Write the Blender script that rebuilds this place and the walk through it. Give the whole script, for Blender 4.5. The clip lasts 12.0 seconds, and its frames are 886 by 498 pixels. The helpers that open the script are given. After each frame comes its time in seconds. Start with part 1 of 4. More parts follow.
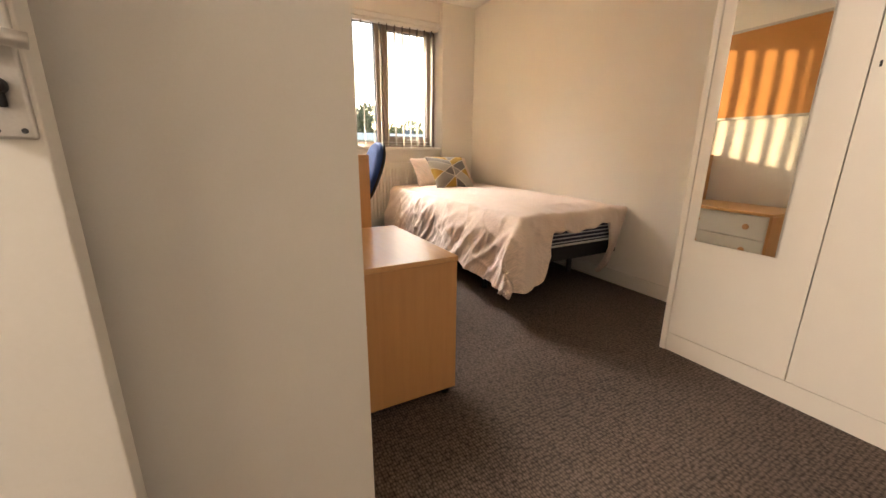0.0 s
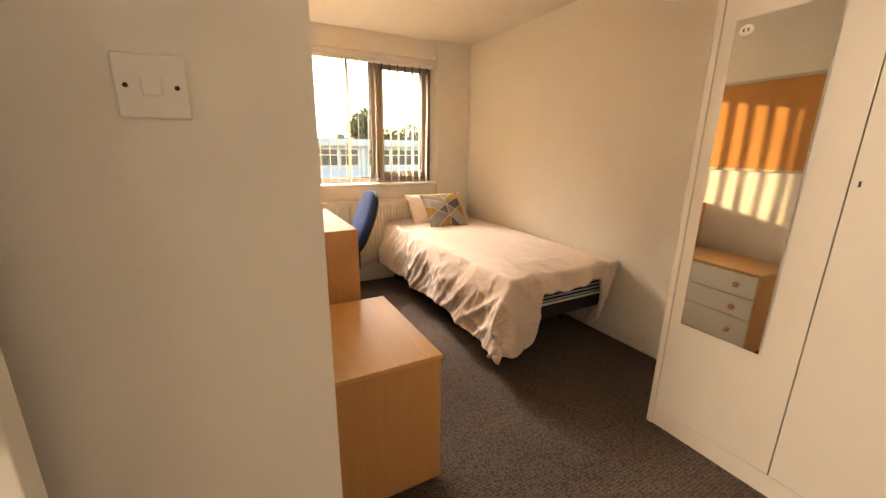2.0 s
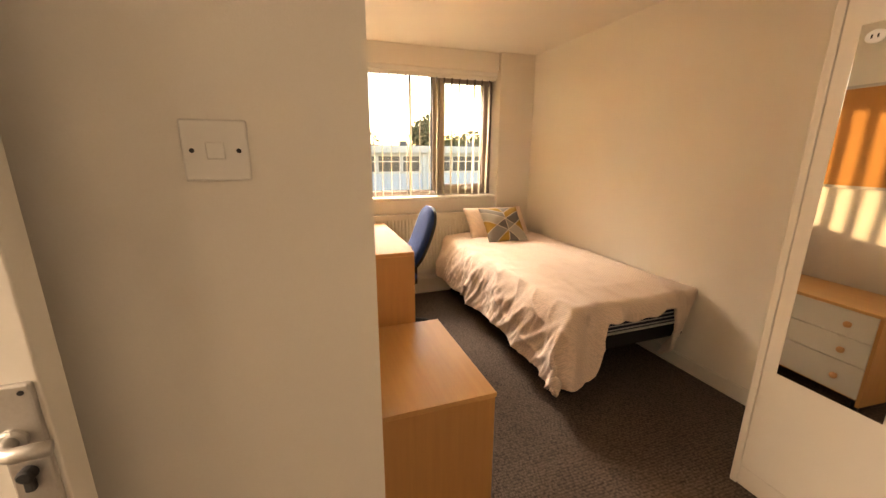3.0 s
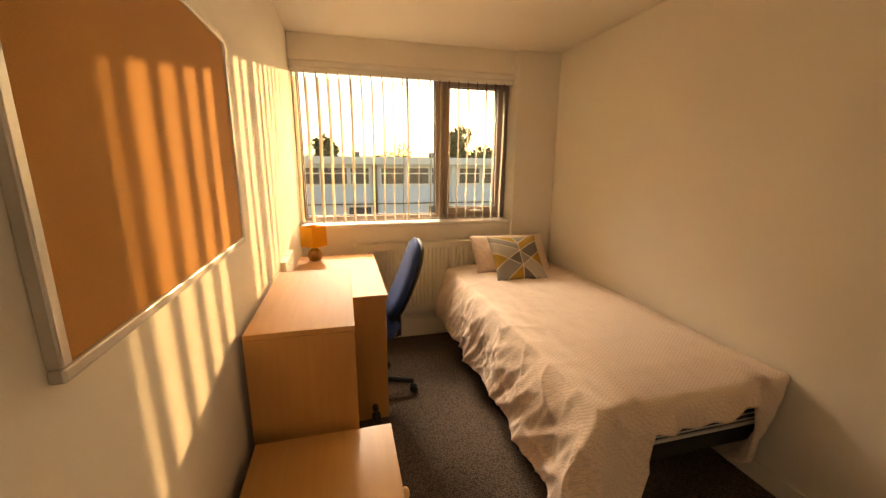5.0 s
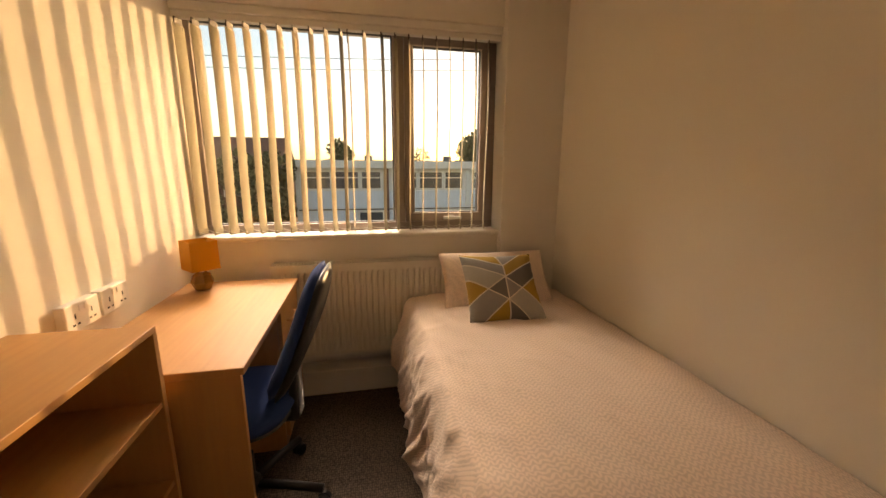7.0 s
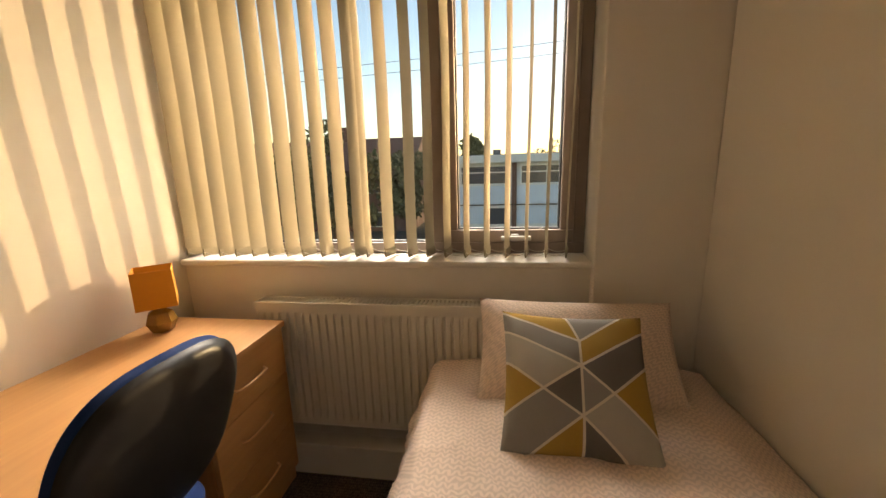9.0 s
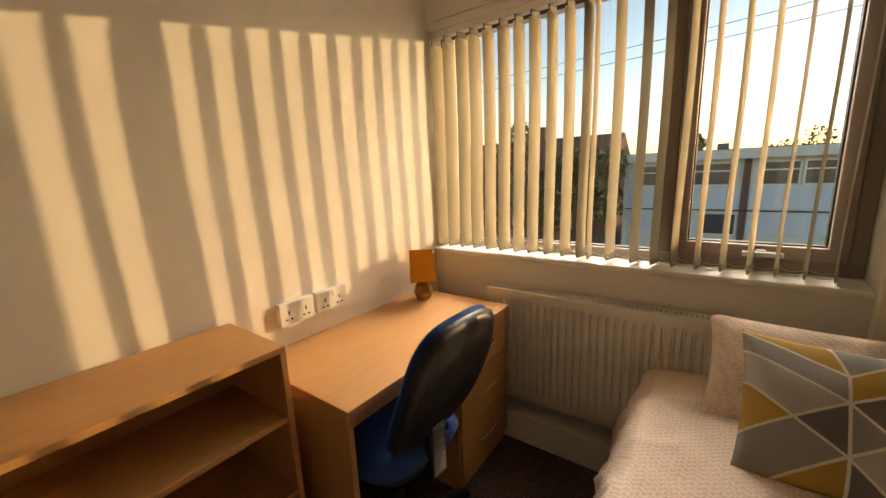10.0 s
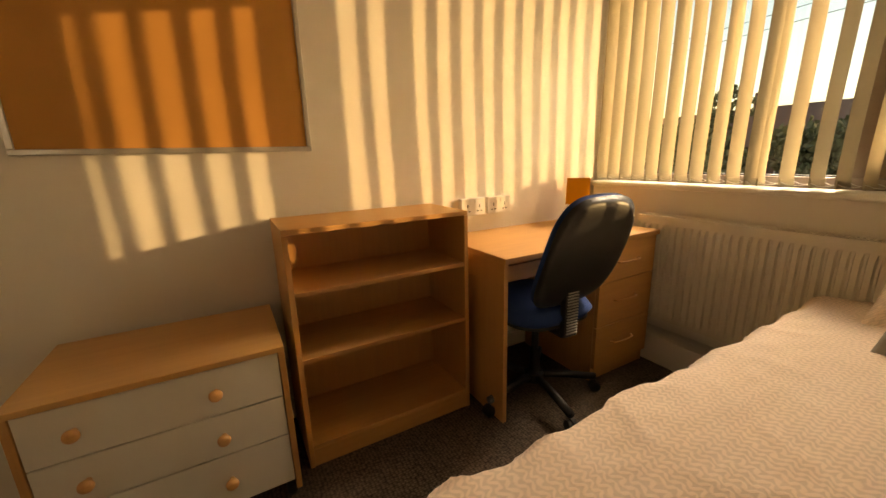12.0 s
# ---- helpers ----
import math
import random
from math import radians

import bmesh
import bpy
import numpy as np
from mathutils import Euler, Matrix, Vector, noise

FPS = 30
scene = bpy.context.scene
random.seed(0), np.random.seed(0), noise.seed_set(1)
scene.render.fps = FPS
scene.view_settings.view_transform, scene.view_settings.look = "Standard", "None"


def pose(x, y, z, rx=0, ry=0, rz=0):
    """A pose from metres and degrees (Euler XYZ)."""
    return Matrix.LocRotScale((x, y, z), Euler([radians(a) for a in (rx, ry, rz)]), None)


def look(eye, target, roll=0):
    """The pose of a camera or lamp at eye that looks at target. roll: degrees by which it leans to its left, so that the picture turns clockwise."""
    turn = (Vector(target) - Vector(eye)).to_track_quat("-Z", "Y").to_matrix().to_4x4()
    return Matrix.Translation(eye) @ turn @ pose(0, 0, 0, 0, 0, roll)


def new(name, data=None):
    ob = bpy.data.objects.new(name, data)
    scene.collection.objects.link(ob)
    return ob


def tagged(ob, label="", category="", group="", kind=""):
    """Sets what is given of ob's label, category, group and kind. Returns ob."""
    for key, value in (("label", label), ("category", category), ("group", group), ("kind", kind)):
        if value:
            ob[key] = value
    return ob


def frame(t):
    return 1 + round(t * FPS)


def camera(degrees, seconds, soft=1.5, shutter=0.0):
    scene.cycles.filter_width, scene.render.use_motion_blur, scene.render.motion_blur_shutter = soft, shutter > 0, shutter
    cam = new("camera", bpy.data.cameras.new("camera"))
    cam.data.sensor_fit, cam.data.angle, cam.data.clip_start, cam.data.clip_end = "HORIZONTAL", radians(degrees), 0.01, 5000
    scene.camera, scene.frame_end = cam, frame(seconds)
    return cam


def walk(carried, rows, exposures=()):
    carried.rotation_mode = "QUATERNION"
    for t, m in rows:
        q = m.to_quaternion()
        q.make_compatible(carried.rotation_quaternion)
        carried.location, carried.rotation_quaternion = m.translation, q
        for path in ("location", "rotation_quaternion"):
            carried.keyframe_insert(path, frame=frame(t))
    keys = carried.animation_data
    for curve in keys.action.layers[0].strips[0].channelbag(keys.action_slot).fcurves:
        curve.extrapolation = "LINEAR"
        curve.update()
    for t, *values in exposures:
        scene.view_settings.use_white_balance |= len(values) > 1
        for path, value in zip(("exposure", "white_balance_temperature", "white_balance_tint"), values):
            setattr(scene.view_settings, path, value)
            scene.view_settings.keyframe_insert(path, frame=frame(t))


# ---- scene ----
cam = camera(99.1, 12.0)
PATH = [
    (0, (0.988, 1.307, 0.93), (1.912, 3.005, 0.417), 0.4),
    (0.5, (1.021, 1.297, 1.012), (1.942, 2.998, 0.503), 0.3),
    (1, (1.032, 1.313, 1.089), (1.962, 3.009, 0.582), 0.7),
    (1.5, (1.058, 1.328, 1.176), (1.985, 3.027, 0.671), 0.6),
    (2, (1.073, 1.354, 1.27), (1.998, 3.053, 0.763), 0.7),
    (2.5, (1.087, 1.379, 1.325), (1.908, 3.134, 0.828), 0.5),
    (3, (1.104, 1.417, 1.348), (1.754, 3.245, 0.862), 0.2),
    (3.2, (1.116, 1.456, 1.356), (1.736, 3.304, 0.884), 0.2),
    (4.8, (1.478, 1.888, 1.396), (1.981, 3.775, 0.968), 0.4),
    (5, (1.543, 1.943, 1.398), (2.038, 3.832, 0.966), 0.4),
    (5.5, (1.69, 2.104, 1.377), (2.18, 3.995, 0.948), 0.4),
    (6, (1.826, 2.308, 1.366), (2.315, 4.2, 0.94), 0.6),
    (6.5, (1.993, 2.537, 1.316), (2.465, 4.438, 0.912), 0.3),
    (7, (2.114, 2.721, 1.306), (2.512, 4.639, 0.901), 0.3),
    (7.2, (2.165, 2.808, 1.302), (2.51, 4.732, 0.892), 0.3),
    (8.8, (2.592, 3.497, 1.303), (2.402, 5.44, 0.872), -1.8),
    (9, (2.592, 3.527, 1.308), (2.298, 5.459, 0.882), -1.8),
    (9.5, (2.536, 3.544, 1.35), (1.944, 5.408, 0.932), -2.2),
    (10, (2.514, 3.27, 1.36), (1.352, 4.848, 0.964), -2.4),
    (10.5, (2.701, 3.14, 1.251), (1.345, 4.559, 0.867), -1.7),
    (11, (2.918, 3.066, 1.171), (1.516, 4.441, 0.79), -1.6),
    (11.5, (2.936, 3.032, 1.106), (1.523, 4.396, 0.727), -1.5),
    (12, (2.831, 2.968, 1.113), (1.136, 3.917, 0.64), -1.6),
]
STOPS = [(0, 2.6, 6100, 13), (2.5, 2.45, 7400, 16), (3.2, 2.35, 7900, 18), (5, 1.75, 9400, 18), (7, 1.1, 8500, 20), (9, 1.05, 6900, 12), (10, 0.85, 7200, 12), (11, 1.0, 8700, 14), (12, 1.2, 9400, 12)]
walk(cam, [(t, look(eye, target, roll)) for t, eye, target, roll in PATH], STOPS)

# ---- world, sun, exposure ----
SUN_WAY = Vector((0.63, 1.0, 0.187))
world = bpy.data.worlds.new("evening_sky")
scene.world = world
world.use_nodes = True
wn = world.node_tree
bg = wn.nodes["Background"]
sky = wn.nodes.new("ShaderNodeTexSky")
sky.sky_type = "NISHITA"
sky.sun_disc = False
sky.sun_elevation = radians(9.0)
sky.sun_rotation = radians(32.2)
sky.air_density, sky.dust_density = 1.0, 0.4
wn.links.new(sky.outputs[0], bg.inputs[0])
bg.inputs[1].default_value = 0.15
sun = new("sun", bpy.data.lights.new("sun", "SUN"))
sun.data.energy, sun.data.angle, sun.data.color = 1.65, radians(0.42), (1.0, 0.71, 0.37)
sun.matrix_world = look(SUN_WAY * 20, (0, 0, 0))
# added area lamp outside the glass, stands in for open sky above window head
sky_fill = new("window_skylight", bpy.data.lights.new("window_skylight", "AREA"))
sky_fill.data.shape, sky_fill.data.size, sky_fill.data.size_y = "RECTANGLE", 2.8, 1.5
sky_fill.data.energy, sky_fill.data.color = 330.0, (1.0, 0.91, 0.81)
sky_fill.matrix_world = look((0.9, 8.6, 4.65), (2.9, 3.9, 0.6))
# added, unseen fill lamp in the corridor, brightens the entry through the open door
entry_fill = new("corridor_light", bpy.data.lights.new("corridor_light", "AREA"))
entry_fill.data.shape, entry_fill.data.size, entry_fill.data.size_y = "RECTANGLE", 0.6, 0.6
entry_fill.data.energy, entry_fill.data.color = 13.0, (1.0, 0.84, 0.68)
entry_fill.matrix_world = look((-0.7, 1.74, 1.85), (2.0, 1.2, 0.2))


# ---- materials ----
def mat(name, base, rough=0.6, vary=0.08, scale=6.0, fine=0.0, fine_scale=200.0, metal=0.0, bump=0.0, stretch=(1, 1, 1), spec=0.5, rand=0.0):
    """A surface with two scales of variation and a fine relief."""
    m = bpy.data.materials.new(name)
    m.use_nodes = True
    nt = m.node_tree
    b = nt.nodes["Principled BSDF"]
    b.inputs["Roughness"].default_value, b.inputs["Metallic"].default_value = rough, metal
    b.inputs["Specular IOR Level"].default_value = spec
    co = nt.nodes.new("ShaderNodeTexCoord")
    mp = nt.nodes.new("ShaderNodeMapping")
    mp.inputs["Scale"].default_value = stretch
    nt.links.new(co.outputs["Object"], mp.inputs[0])
    big = nt.nodes.new("ShaderNodeTexNoise")
    big.inputs["Scale"].default_value, big.inputs["Detail"].default_value = scale, 5
    small = nt.nodes.new("ShaderNodeTexNoise")
    small.inputs["Scale"].default_value, small.inputs["Detail"].default_value = fine_scale, 3
    for n in (big, small):
        nt.links.new(mp.outputs[0], n.inputs["Vector"])
    ramp = nt.nodes.new("ShaderNodeMix")
    ramp.data_type = "RGBA"
    ramp.inputs["A"].default_value = (*[c * (1 - vary) for c in base], 1)
    ramp.inputs["B"].default_value = (*[min(1, c * (1 + vary)) for c in base], 1)
    nt.links.new(big.outputs[0], ramp.inputs["Factor"])
    mul = nt.nodes.new("ShaderNodeMix")
    mul.data_type, mul.blend_type = "RGBA", "OVERLAY"
    mul.inputs["Factor"].default_value = fine
    nt.links.new(ramp.outputs["Result"], mul.inputs["A"])
    nt.links.new(small.outputs[0], mul.inputs["B"])
    out = mul.outputs["Result"]
    if rand:
        info = nt.nodes.new("ShaderNodeObjectInfo")
        hs = nt.nodes.new("ShaderNodeHueSaturation")
        mr = nt.nodes.new("ShaderNodeMapRange")
        mr.inputs["To Min"].default_value, mr.inputs["To Max"].default_value = 1 - rand, 1 + rand
        nt.links.new(info.outputs["Random"], mr.inputs["Value"])
        nt.links.new(mr.outputs[0], hs.inputs["Value"])
        nt.links.new(out, hs.inputs["Color"])
        out = hs.outputs[0]
    nt.links.new(out, b.inputs["Base Color"])
    if bump:
        bp = nt.nodes.new("ShaderNodeBump")
        bp.inputs["Strength"].default_value, bp.inputs["Distance"].default_value = bump, 0.003
        nt.links.new(small.outputs[0], bp.inputs["Height"])
        nt.links.new(bp.outputs[0], b.inputs["Normal"])
    return m


def node_of(m, kind):
    return next(n for n in m.node_tree.nodes if n.bl_idname == kind)


M_WALL = mat("magnolia_wall_paint", (0.80, 0.76, 0.69), 0.75, 0.03, 2.5, 0.08, 350, bump=0.10)
M_CEIL = mat("ceiling_paint", (0.78, 0.74, 0.67), 0.85, 0.03, 2.0, 0.08, 300, bump=0.12)
M_GLOSS = mat("white_gloss_woodwork", (0.78, 0.75, 0.68), 0.35, 0.03, 4.0, 0.05, 200)
M_DOOR = mat("off_white_door_paint", (0.76, 0.73, 0.66), 0.4, 0.03, 3.0, 0.06, 150, bump=0.04)
M_WARD = mat("cream_laminate", (0.74, 0.68, 0.58), 0.38, 0.02, 3.0, 0.04, 250)
M_BEECH = mat("beech_laminate", (0.56, 0.29, 0.105), 0.48, 0.06, 5.0, 0.14, 60, stretch=(1, 0.06, 1), bump=0.03)
M_BEECH_UP = mat("beech_laminate_upright", (0.56, 0.29, 0.105), 0.42, 0.06, 5.0, 0.14, 60, stretch=(1, 1, 0.06), bump=0.03)
M_OAK = mat("oak_laminate", (0.61, 0.34, 0.13), 0.30, 0.06, 4.0, 0.14, 60, stretch=(1, 0.06, 1), bump=0.03)
M_KNOB = mat("turned_beech", (0.62, 0.32, 0.12), 0.35, 0.12, 30.0, 0.2, 150)
M_DRAWER = mat("pale_grey_drawer_front", (0.78, 0.75, 0.68), 0.45, 0.03, 4.0, 0.05, 200)
M_STEEL = mat("satin_aluminium", (0.55, 0.535, 0.51), 0.42, 0.05, 20, 0.1, 300, metal=0.9)
M_DARK = mat("dark_metal", (0.016, 0.015, 0.015), 0.75, 0.1, 20)
M_BLACK = mat("black_plastic", (0.012, 0.012, 0.013), 0.42, 0.1, 10, 0.1, 400, bump=0.05)
M_BLUE = mat("royal_blue_fabric", (0.011, 0.045, 0.19), 0.9, 0.15, 12, 0.3, 700, bump=0.3)
M_PLASTIC = mat("white_plastic", (0.76, 0.74, 0.70), 0.35, 0.02, 10)
M_SLOT = mat("dark_slot", (0.02, 0.018, 0.016), 0.7, 0.1, 20)
M_RAD = mat("cream_radiator_enamel", (0.74, 0.70, 0.60), 0.35, 0.03, 4.0, 0.03, 200)
M_FRAME = mat("brown_grey_window_frame", (0.30, 0.235, 0.20), 0.45, 0.06, 6.0, 0.1, 200)
M_HOOK = mat("dark_brown_plastic", (0.06, 0.03, 0.02), 0.5)
M_GASKET = mat("black_gasket", (0.02, 0.02, 0.02), 0.6)
M_CORK = mat("pinboard_felt", (0.52, 0.245, 0.07), 0.95, 0.06, 5.0, 0.25, 500, bump=0.3)
M_SHADE = mat("mustard_shade_fabric", (0.62, 0.28, 0.02), 0.8, 0.06, 8.0, 0.2, 600, bump=0.2)
M_CERAMIC = mat("mustard_ceramic", (0.30, 0.16, 0.03), 0.22, 0.15, 14.0, 0.1, 80)
M_CASTOR = mat("castor_rubber", (0.012, 0.012, 0.012), 0.5)
M_GOLD = mat("ochre_canvas", (0.42, 0.27, 0.05), 0.9, 0.06, 20, 0.25, 900, bump=0.25)
M_GREY = mat("slate_canvas", (0.16, 0.145, 0.14), 0.9, 0.06, 20, 0.25, 900, bump=0.25)
M_MID = mat("mid_grey_canvas", (0.30, 0.29, 0.27), 0.9, 0.06, 20, 0.25, 900, bump=0.25)
M_LIGHT = mat("pale_grey_canvas", (0.46, 0.44, 0.39), 0.9, 0.06, 20, 0.25, 900, bump=0.25)
M_PIPING = mat("cream_printed_line", (0.74, 0.68, 0.58), 0.9, 0.04, 20, 0.2, 900)
M_TIE = mat("white_cotton_tie", (0.7, 0.68, 0.64), 0.9, 0.05, 30)
M_CHAIN = mat("blind_chain_plastic", (0.62, 0.58, 0.5), 0.4)
M_RENDER = mat("pale_render", (0.68, 0.68, 0.66), 0.9, 0.08, 0.6, 0.2, 30)
M_PANEL = mat("pale_blue_cladding", (0.58, 0.65, 0.74), 0.6, 0.06, 0.8, 0.1, 20)
M_BROWNBRICK = mat("brown_brick", (0.16, 0.09, 0.07), 0.9, 0.2, 3.0, 0.3, 30)
M_ROOF = mat("roofing_felt", (0.16, 0.16, 0.165), 0.9, 0.15, 1.0, 0.2, 20)
M_TARMAC = mat("tarmac_and_grass", (0.07, 0.075, 0.055), 0.95, 0.3, 0.15, 0.2, 6)
M_LEAF = mat("foliage", (0.10, 0.11, 0.05), 0.8, 0.4, 1.2, 0.3, 12)
M_BARK = mat("bark", (0.09, 0.065, 0.045), 0.95, 0.2, 6, 0.3, 40)
M_FAR_GLASS = mat("far_window_glass", (0.06, 0.07, 0.085), 0.12, 0.2, 1.0)
M_TILE = mat("clay_roof_tile", (0.17, 0.09, 0.065), 0.9, 0.2, 3, 0.3, 30)


def carpet_material():
    m = mat("brown_loop_carpet", (0.125, 0.094, 0.074), 0.95, 0.18, 2.2, 0.35, 300, spec=0.15)
    nt = m.node_tree
    b = nt.nodes["Principled BSDF"]
    co = node_of(m, "ShaderNodeTexCoord")
    mp = nt.nodes.new("ShaderNodeMapping")
    mp.inputs["Scale"].default_value = (115, 75, 1)
    nt.links.new(co.outputs["Object"], mp.inputs[0])
    vo = nt.nodes.new("ShaderNodeTexVoronoi")
    vo.inputs["Scale"].default_value, vo.inputs["Randomness"].default_value = 1.0, 0.45
    nt.links.new(mp.outputs[0], vo.inputs["Vector"])
    hs = nt.nodes.new("ShaderNodeHueSaturation")
    mr = nt.nodes.new("ShaderNodeMapRange")
    mr.inputs["From Max"].default_value = 0.75
    mr.inputs["To Min"].default_value, mr.inputs["To Max"].default_value = 1.55, 0.30
    nt.links.new(vo.outputs["Distance"], mr.inputs["Value"])
    nt.links.new(mr.outputs[0], hs.inputs["Value"])
    src = b.inputs["Base Color"].links[0].from_socket
    nt.links.new(src, hs.inputs["Color"])
    nt.links.new(hs.outputs[0], b.inputs["Base Color"])
    bp = nt.nodes.new("ShaderNodeBump")
    bp.invert = True
    bp.inputs["Strength"].default_value, bp.inputs["Distance"].default_value = 0.8, 0.004
    nt.links.new(vo.outputs["Distance"], bp.inputs["Height"])
    nt.links.new(bp.outputs[0], b.inputs["Normal"])
    return m


def bedding_material():
    """Cotton with a small raised leaf weave."""
    m = mat("beige_textured_cotton", (0.78, 0.635, 0.53), 0.9, 0.05, 4.0, 0.15, 700, spec=0.2)
    nt = m.node_tree
    b = nt.nodes["Principled BSDF"]
    b.inputs["Sheen Weight"].default_value = 0.2
    co = node_of(m, "ShaderNodeTexCoord")
    sep = nt.nodes.new("ShaderNodeSeparateXYZ")
    nt.links.new(co.outputs["Object"], sep.inputs[0])

    def calc(op, a, b=0.0, c=0.0):
        n = nt.nodes.new("ShaderNodeMath")
        n.operation = op
        for k, v in enumerate((a, b, c)):
            if isinstance(v, float):
                n.inputs[k].default_value = v
            else:
                nt.links.new(v, n.inputs[k])
        return n.outputs[0]

    wob = nt.nodes.new("ShaderNodeTexNoise")
    wob.inputs["Scale"].default_value = 22.0
    nt.links.new(co.outputs["Object"], wob.inputs["Vector"])
    across = calc("MULTIPLY_ADD", calc("SUBTRACT", sep.outputs["X"], sep.outputs["Z"]), 42.0, calc("MULTIPLY", wob.outputs[0], 1.1))
    along = calc("MULTIPLY_ADD", calc("ADD", sep.outputs["Y"], sep.outputs["Z"]), 58.0, calc("MULTIPLY", wob.outputs[0], 1.6))
    half = calc("PINGPONG", across, 0.5)
    leaf = calc("SINE", calc("MULTIPLY", calc("ADD", along, calc("MULTIPLY", half, 1.5)), 6.2832))
    rib = calc("MULTIPLY", calc("COSINE", calc("MULTIPLY", half, 12.566)), -0.55)
    weave = calc("ADD", leaf, rib)
    mr = nt.nodes.new("ShaderNodeMapRange")
    mr.inputs["From Min"].default_value, mr.inputs["From Max"].default_value = -0.7, 0.6
    mr.inputs["To Min"].default_value, mr.inputs["To Max"].default_value = 0.87, 1.07
    nt.links.new(weave, mr.inputs["Value"])
    hs = nt.nodes.new("ShaderNodeHueSaturation")
    src = b.inputs["Base Color"].links[0].from_socket
    nt.links.new(src, hs.inputs["Color"])
    nt.links.new(mr.outputs[0], hs.inputs["Value"])
    nt.links.new(hs.outputs[0], b.inputs["Base Color"])
    bp = nt.nodes.new("ShaderNodeBump")
    bp.inputs["Strength"].default_value, bp.inputs["Distance"].default_value = 0.5, 0.003
    nt.links.new(mr.outputs[0], bp.inputs["Height"])
    nt.links.new(bp.outputs[0], b.inputs["Normal"])
    return m


def fabric_vane_material():
    m = mat("cream_blind_fabric", (0.31, 0.265, 0.185), 0.9, 0.03, 6, 0.12, 500)
    nt = m.node_tree
    b = nt.nodes["Principled BSDF"]
    tr = nt.nodes.new("ShaderNodeBsdfTranslucent")
    tr.inputs[0].default_value = (0.5, 0.42, 0.27, 1)
    mix = nt.nodes.new("ShaderNodeMixShader")
    mix.inputs[0].default_value = 0.09
    nt.links.new(b.outputs[0], mix.inputs[1])
    nt.links.new(tr.outputs[0], mix.inputs[2])
    nt.links.new(mix.outputs[0], node_of(m, "ShaderNodeOutputMaterial").inputs[0])
    return m


def glass_material():
    m = bpy.data.materials.new("clear_window_glass")
    m.use_nodes = True
    b = m.node_tree.nodes["Principled BSDF"]
    b.inputs["Transmission Weight"].default_value, b.inputs["Roughness"].default_value, b.inputs["IOR"].default_value = 1.0, 0.0, 1.45
    b.inputs["Base Color"].default_value = (0.97, 0.98, 0.98, 1)
    return m


def mirror_material():
    m = bpy.data.materials.new("silvered_mirror")
    m.use_nodes = True
    b = m.node_tree.nodes["Principled BSDF"]
    b.inputs["Metallic"].default_value, b.inputs["Roughness"].default_value = 1.0, 0.012
    b.inputs["Base Color"].default_value = (0.86, 0.87, 0.85, 1)
    return m


def ticking_material():
    """Navy and white striped mattress border."""
    m = mat("striped_ticking", (0.6, 0.6, 0.62), 0.85, 0.04, 10, 0.2, 600)
    nt = m.node_tree
    b = nt.nodes["Principled BSDF"]
    co = node_of(m, "ShaderNodeTexCoord")
    sep = nt.nodes.new("ShaderNodeSeparateXYZ")
    nt.links.new(co.outputs["Object"], sep.inputs[0])
    mod = nt.nodes.new("ShaderNodeMath")
    mod.operation = "PINGPONG"
    mod.inputs[1].default_value = 0.0125
    nt.links.new(sep.outputs["Z"], mod.inputs[0])
    gt = nt.nodes.new("ShaderNodeMath")
    gt.operation = "GREATER_THAN"
    gt.inputs[1].default_value = 0.0085
    nt.links.new(mod.outputs[0], gt.inputs[0])
    mx = nt.nodes.new("ShaderNodeMix")
    mx.data_type = "RGBA"
    mx.inputs["A"].default_value = (0.022, 0.024, 0.055, 1)
    src = b.inputs["Base Color"].links[0].from_socket
    nt.links.new(gt.outputs[0], mx.inputs["Factor"])
    nt.links.new(src, mx.inputs["B"])
    nt.links.new(mx.outputs["Result"], b.inputs["Base Color"])
    return m


M_CARPET, M_BED, M_VANE, M_GLASS, M_MIRROR, M_TICK = carpet_material(), bedding_material(), fabric_vane_material(), glass_material(), mirror_material(), ticking_material()


# ---- mesh helpers ----
def box(bm, x0, y0, z0, x1, y1, z1, bevel=0.0, seg=2):
    made = bmesh.ops.create_cube(bm, size=1.0, matrix=Matrix.LocRotScale(((x0 + x1) / 2, (y0 + y1) / 2, (z0 + z1) / 2), None, (abs(x1 - x0), abs(y1 - y0), abs(z1 - z0))))
    if bevel:
        edges = list({e for v in made["verts"] for e in v.link_edges})
        bmesh.ops.bevel(bm, geom=edges, offset=bevel, segments=seg, affect="EDGES", profile=0.5)
    return bm


def boxes(*rows, bevel=0.0):
    bm = bmesh.new()
    for r in rows:
        box(bm, *r, bevel=bevel)
    return bm


def lathe(profile, steps=24, m=None):
    """A turned shape round z from (radius, height) pairs."""
    bm = bmesh.new()
    rings = []
    for r, z in profile:
        rings.append([bm.verts.new((r * math.cos(6.28318 * k / steps), r * math.sin(6.28318 * k / steps), z)) for k in range(steps)])
    for a, b in zip(rings, rings[1:]):
        for k in range(steps):
            bm.faces.new((a[k], a[(k + 1) % steps], b[(k + 1) % steps], b[k]))
    bm.faces.new(rings[0][::-1])
    bm.faces.new(rings[-1])
    if m:
        bm.transform(m)
    return bm


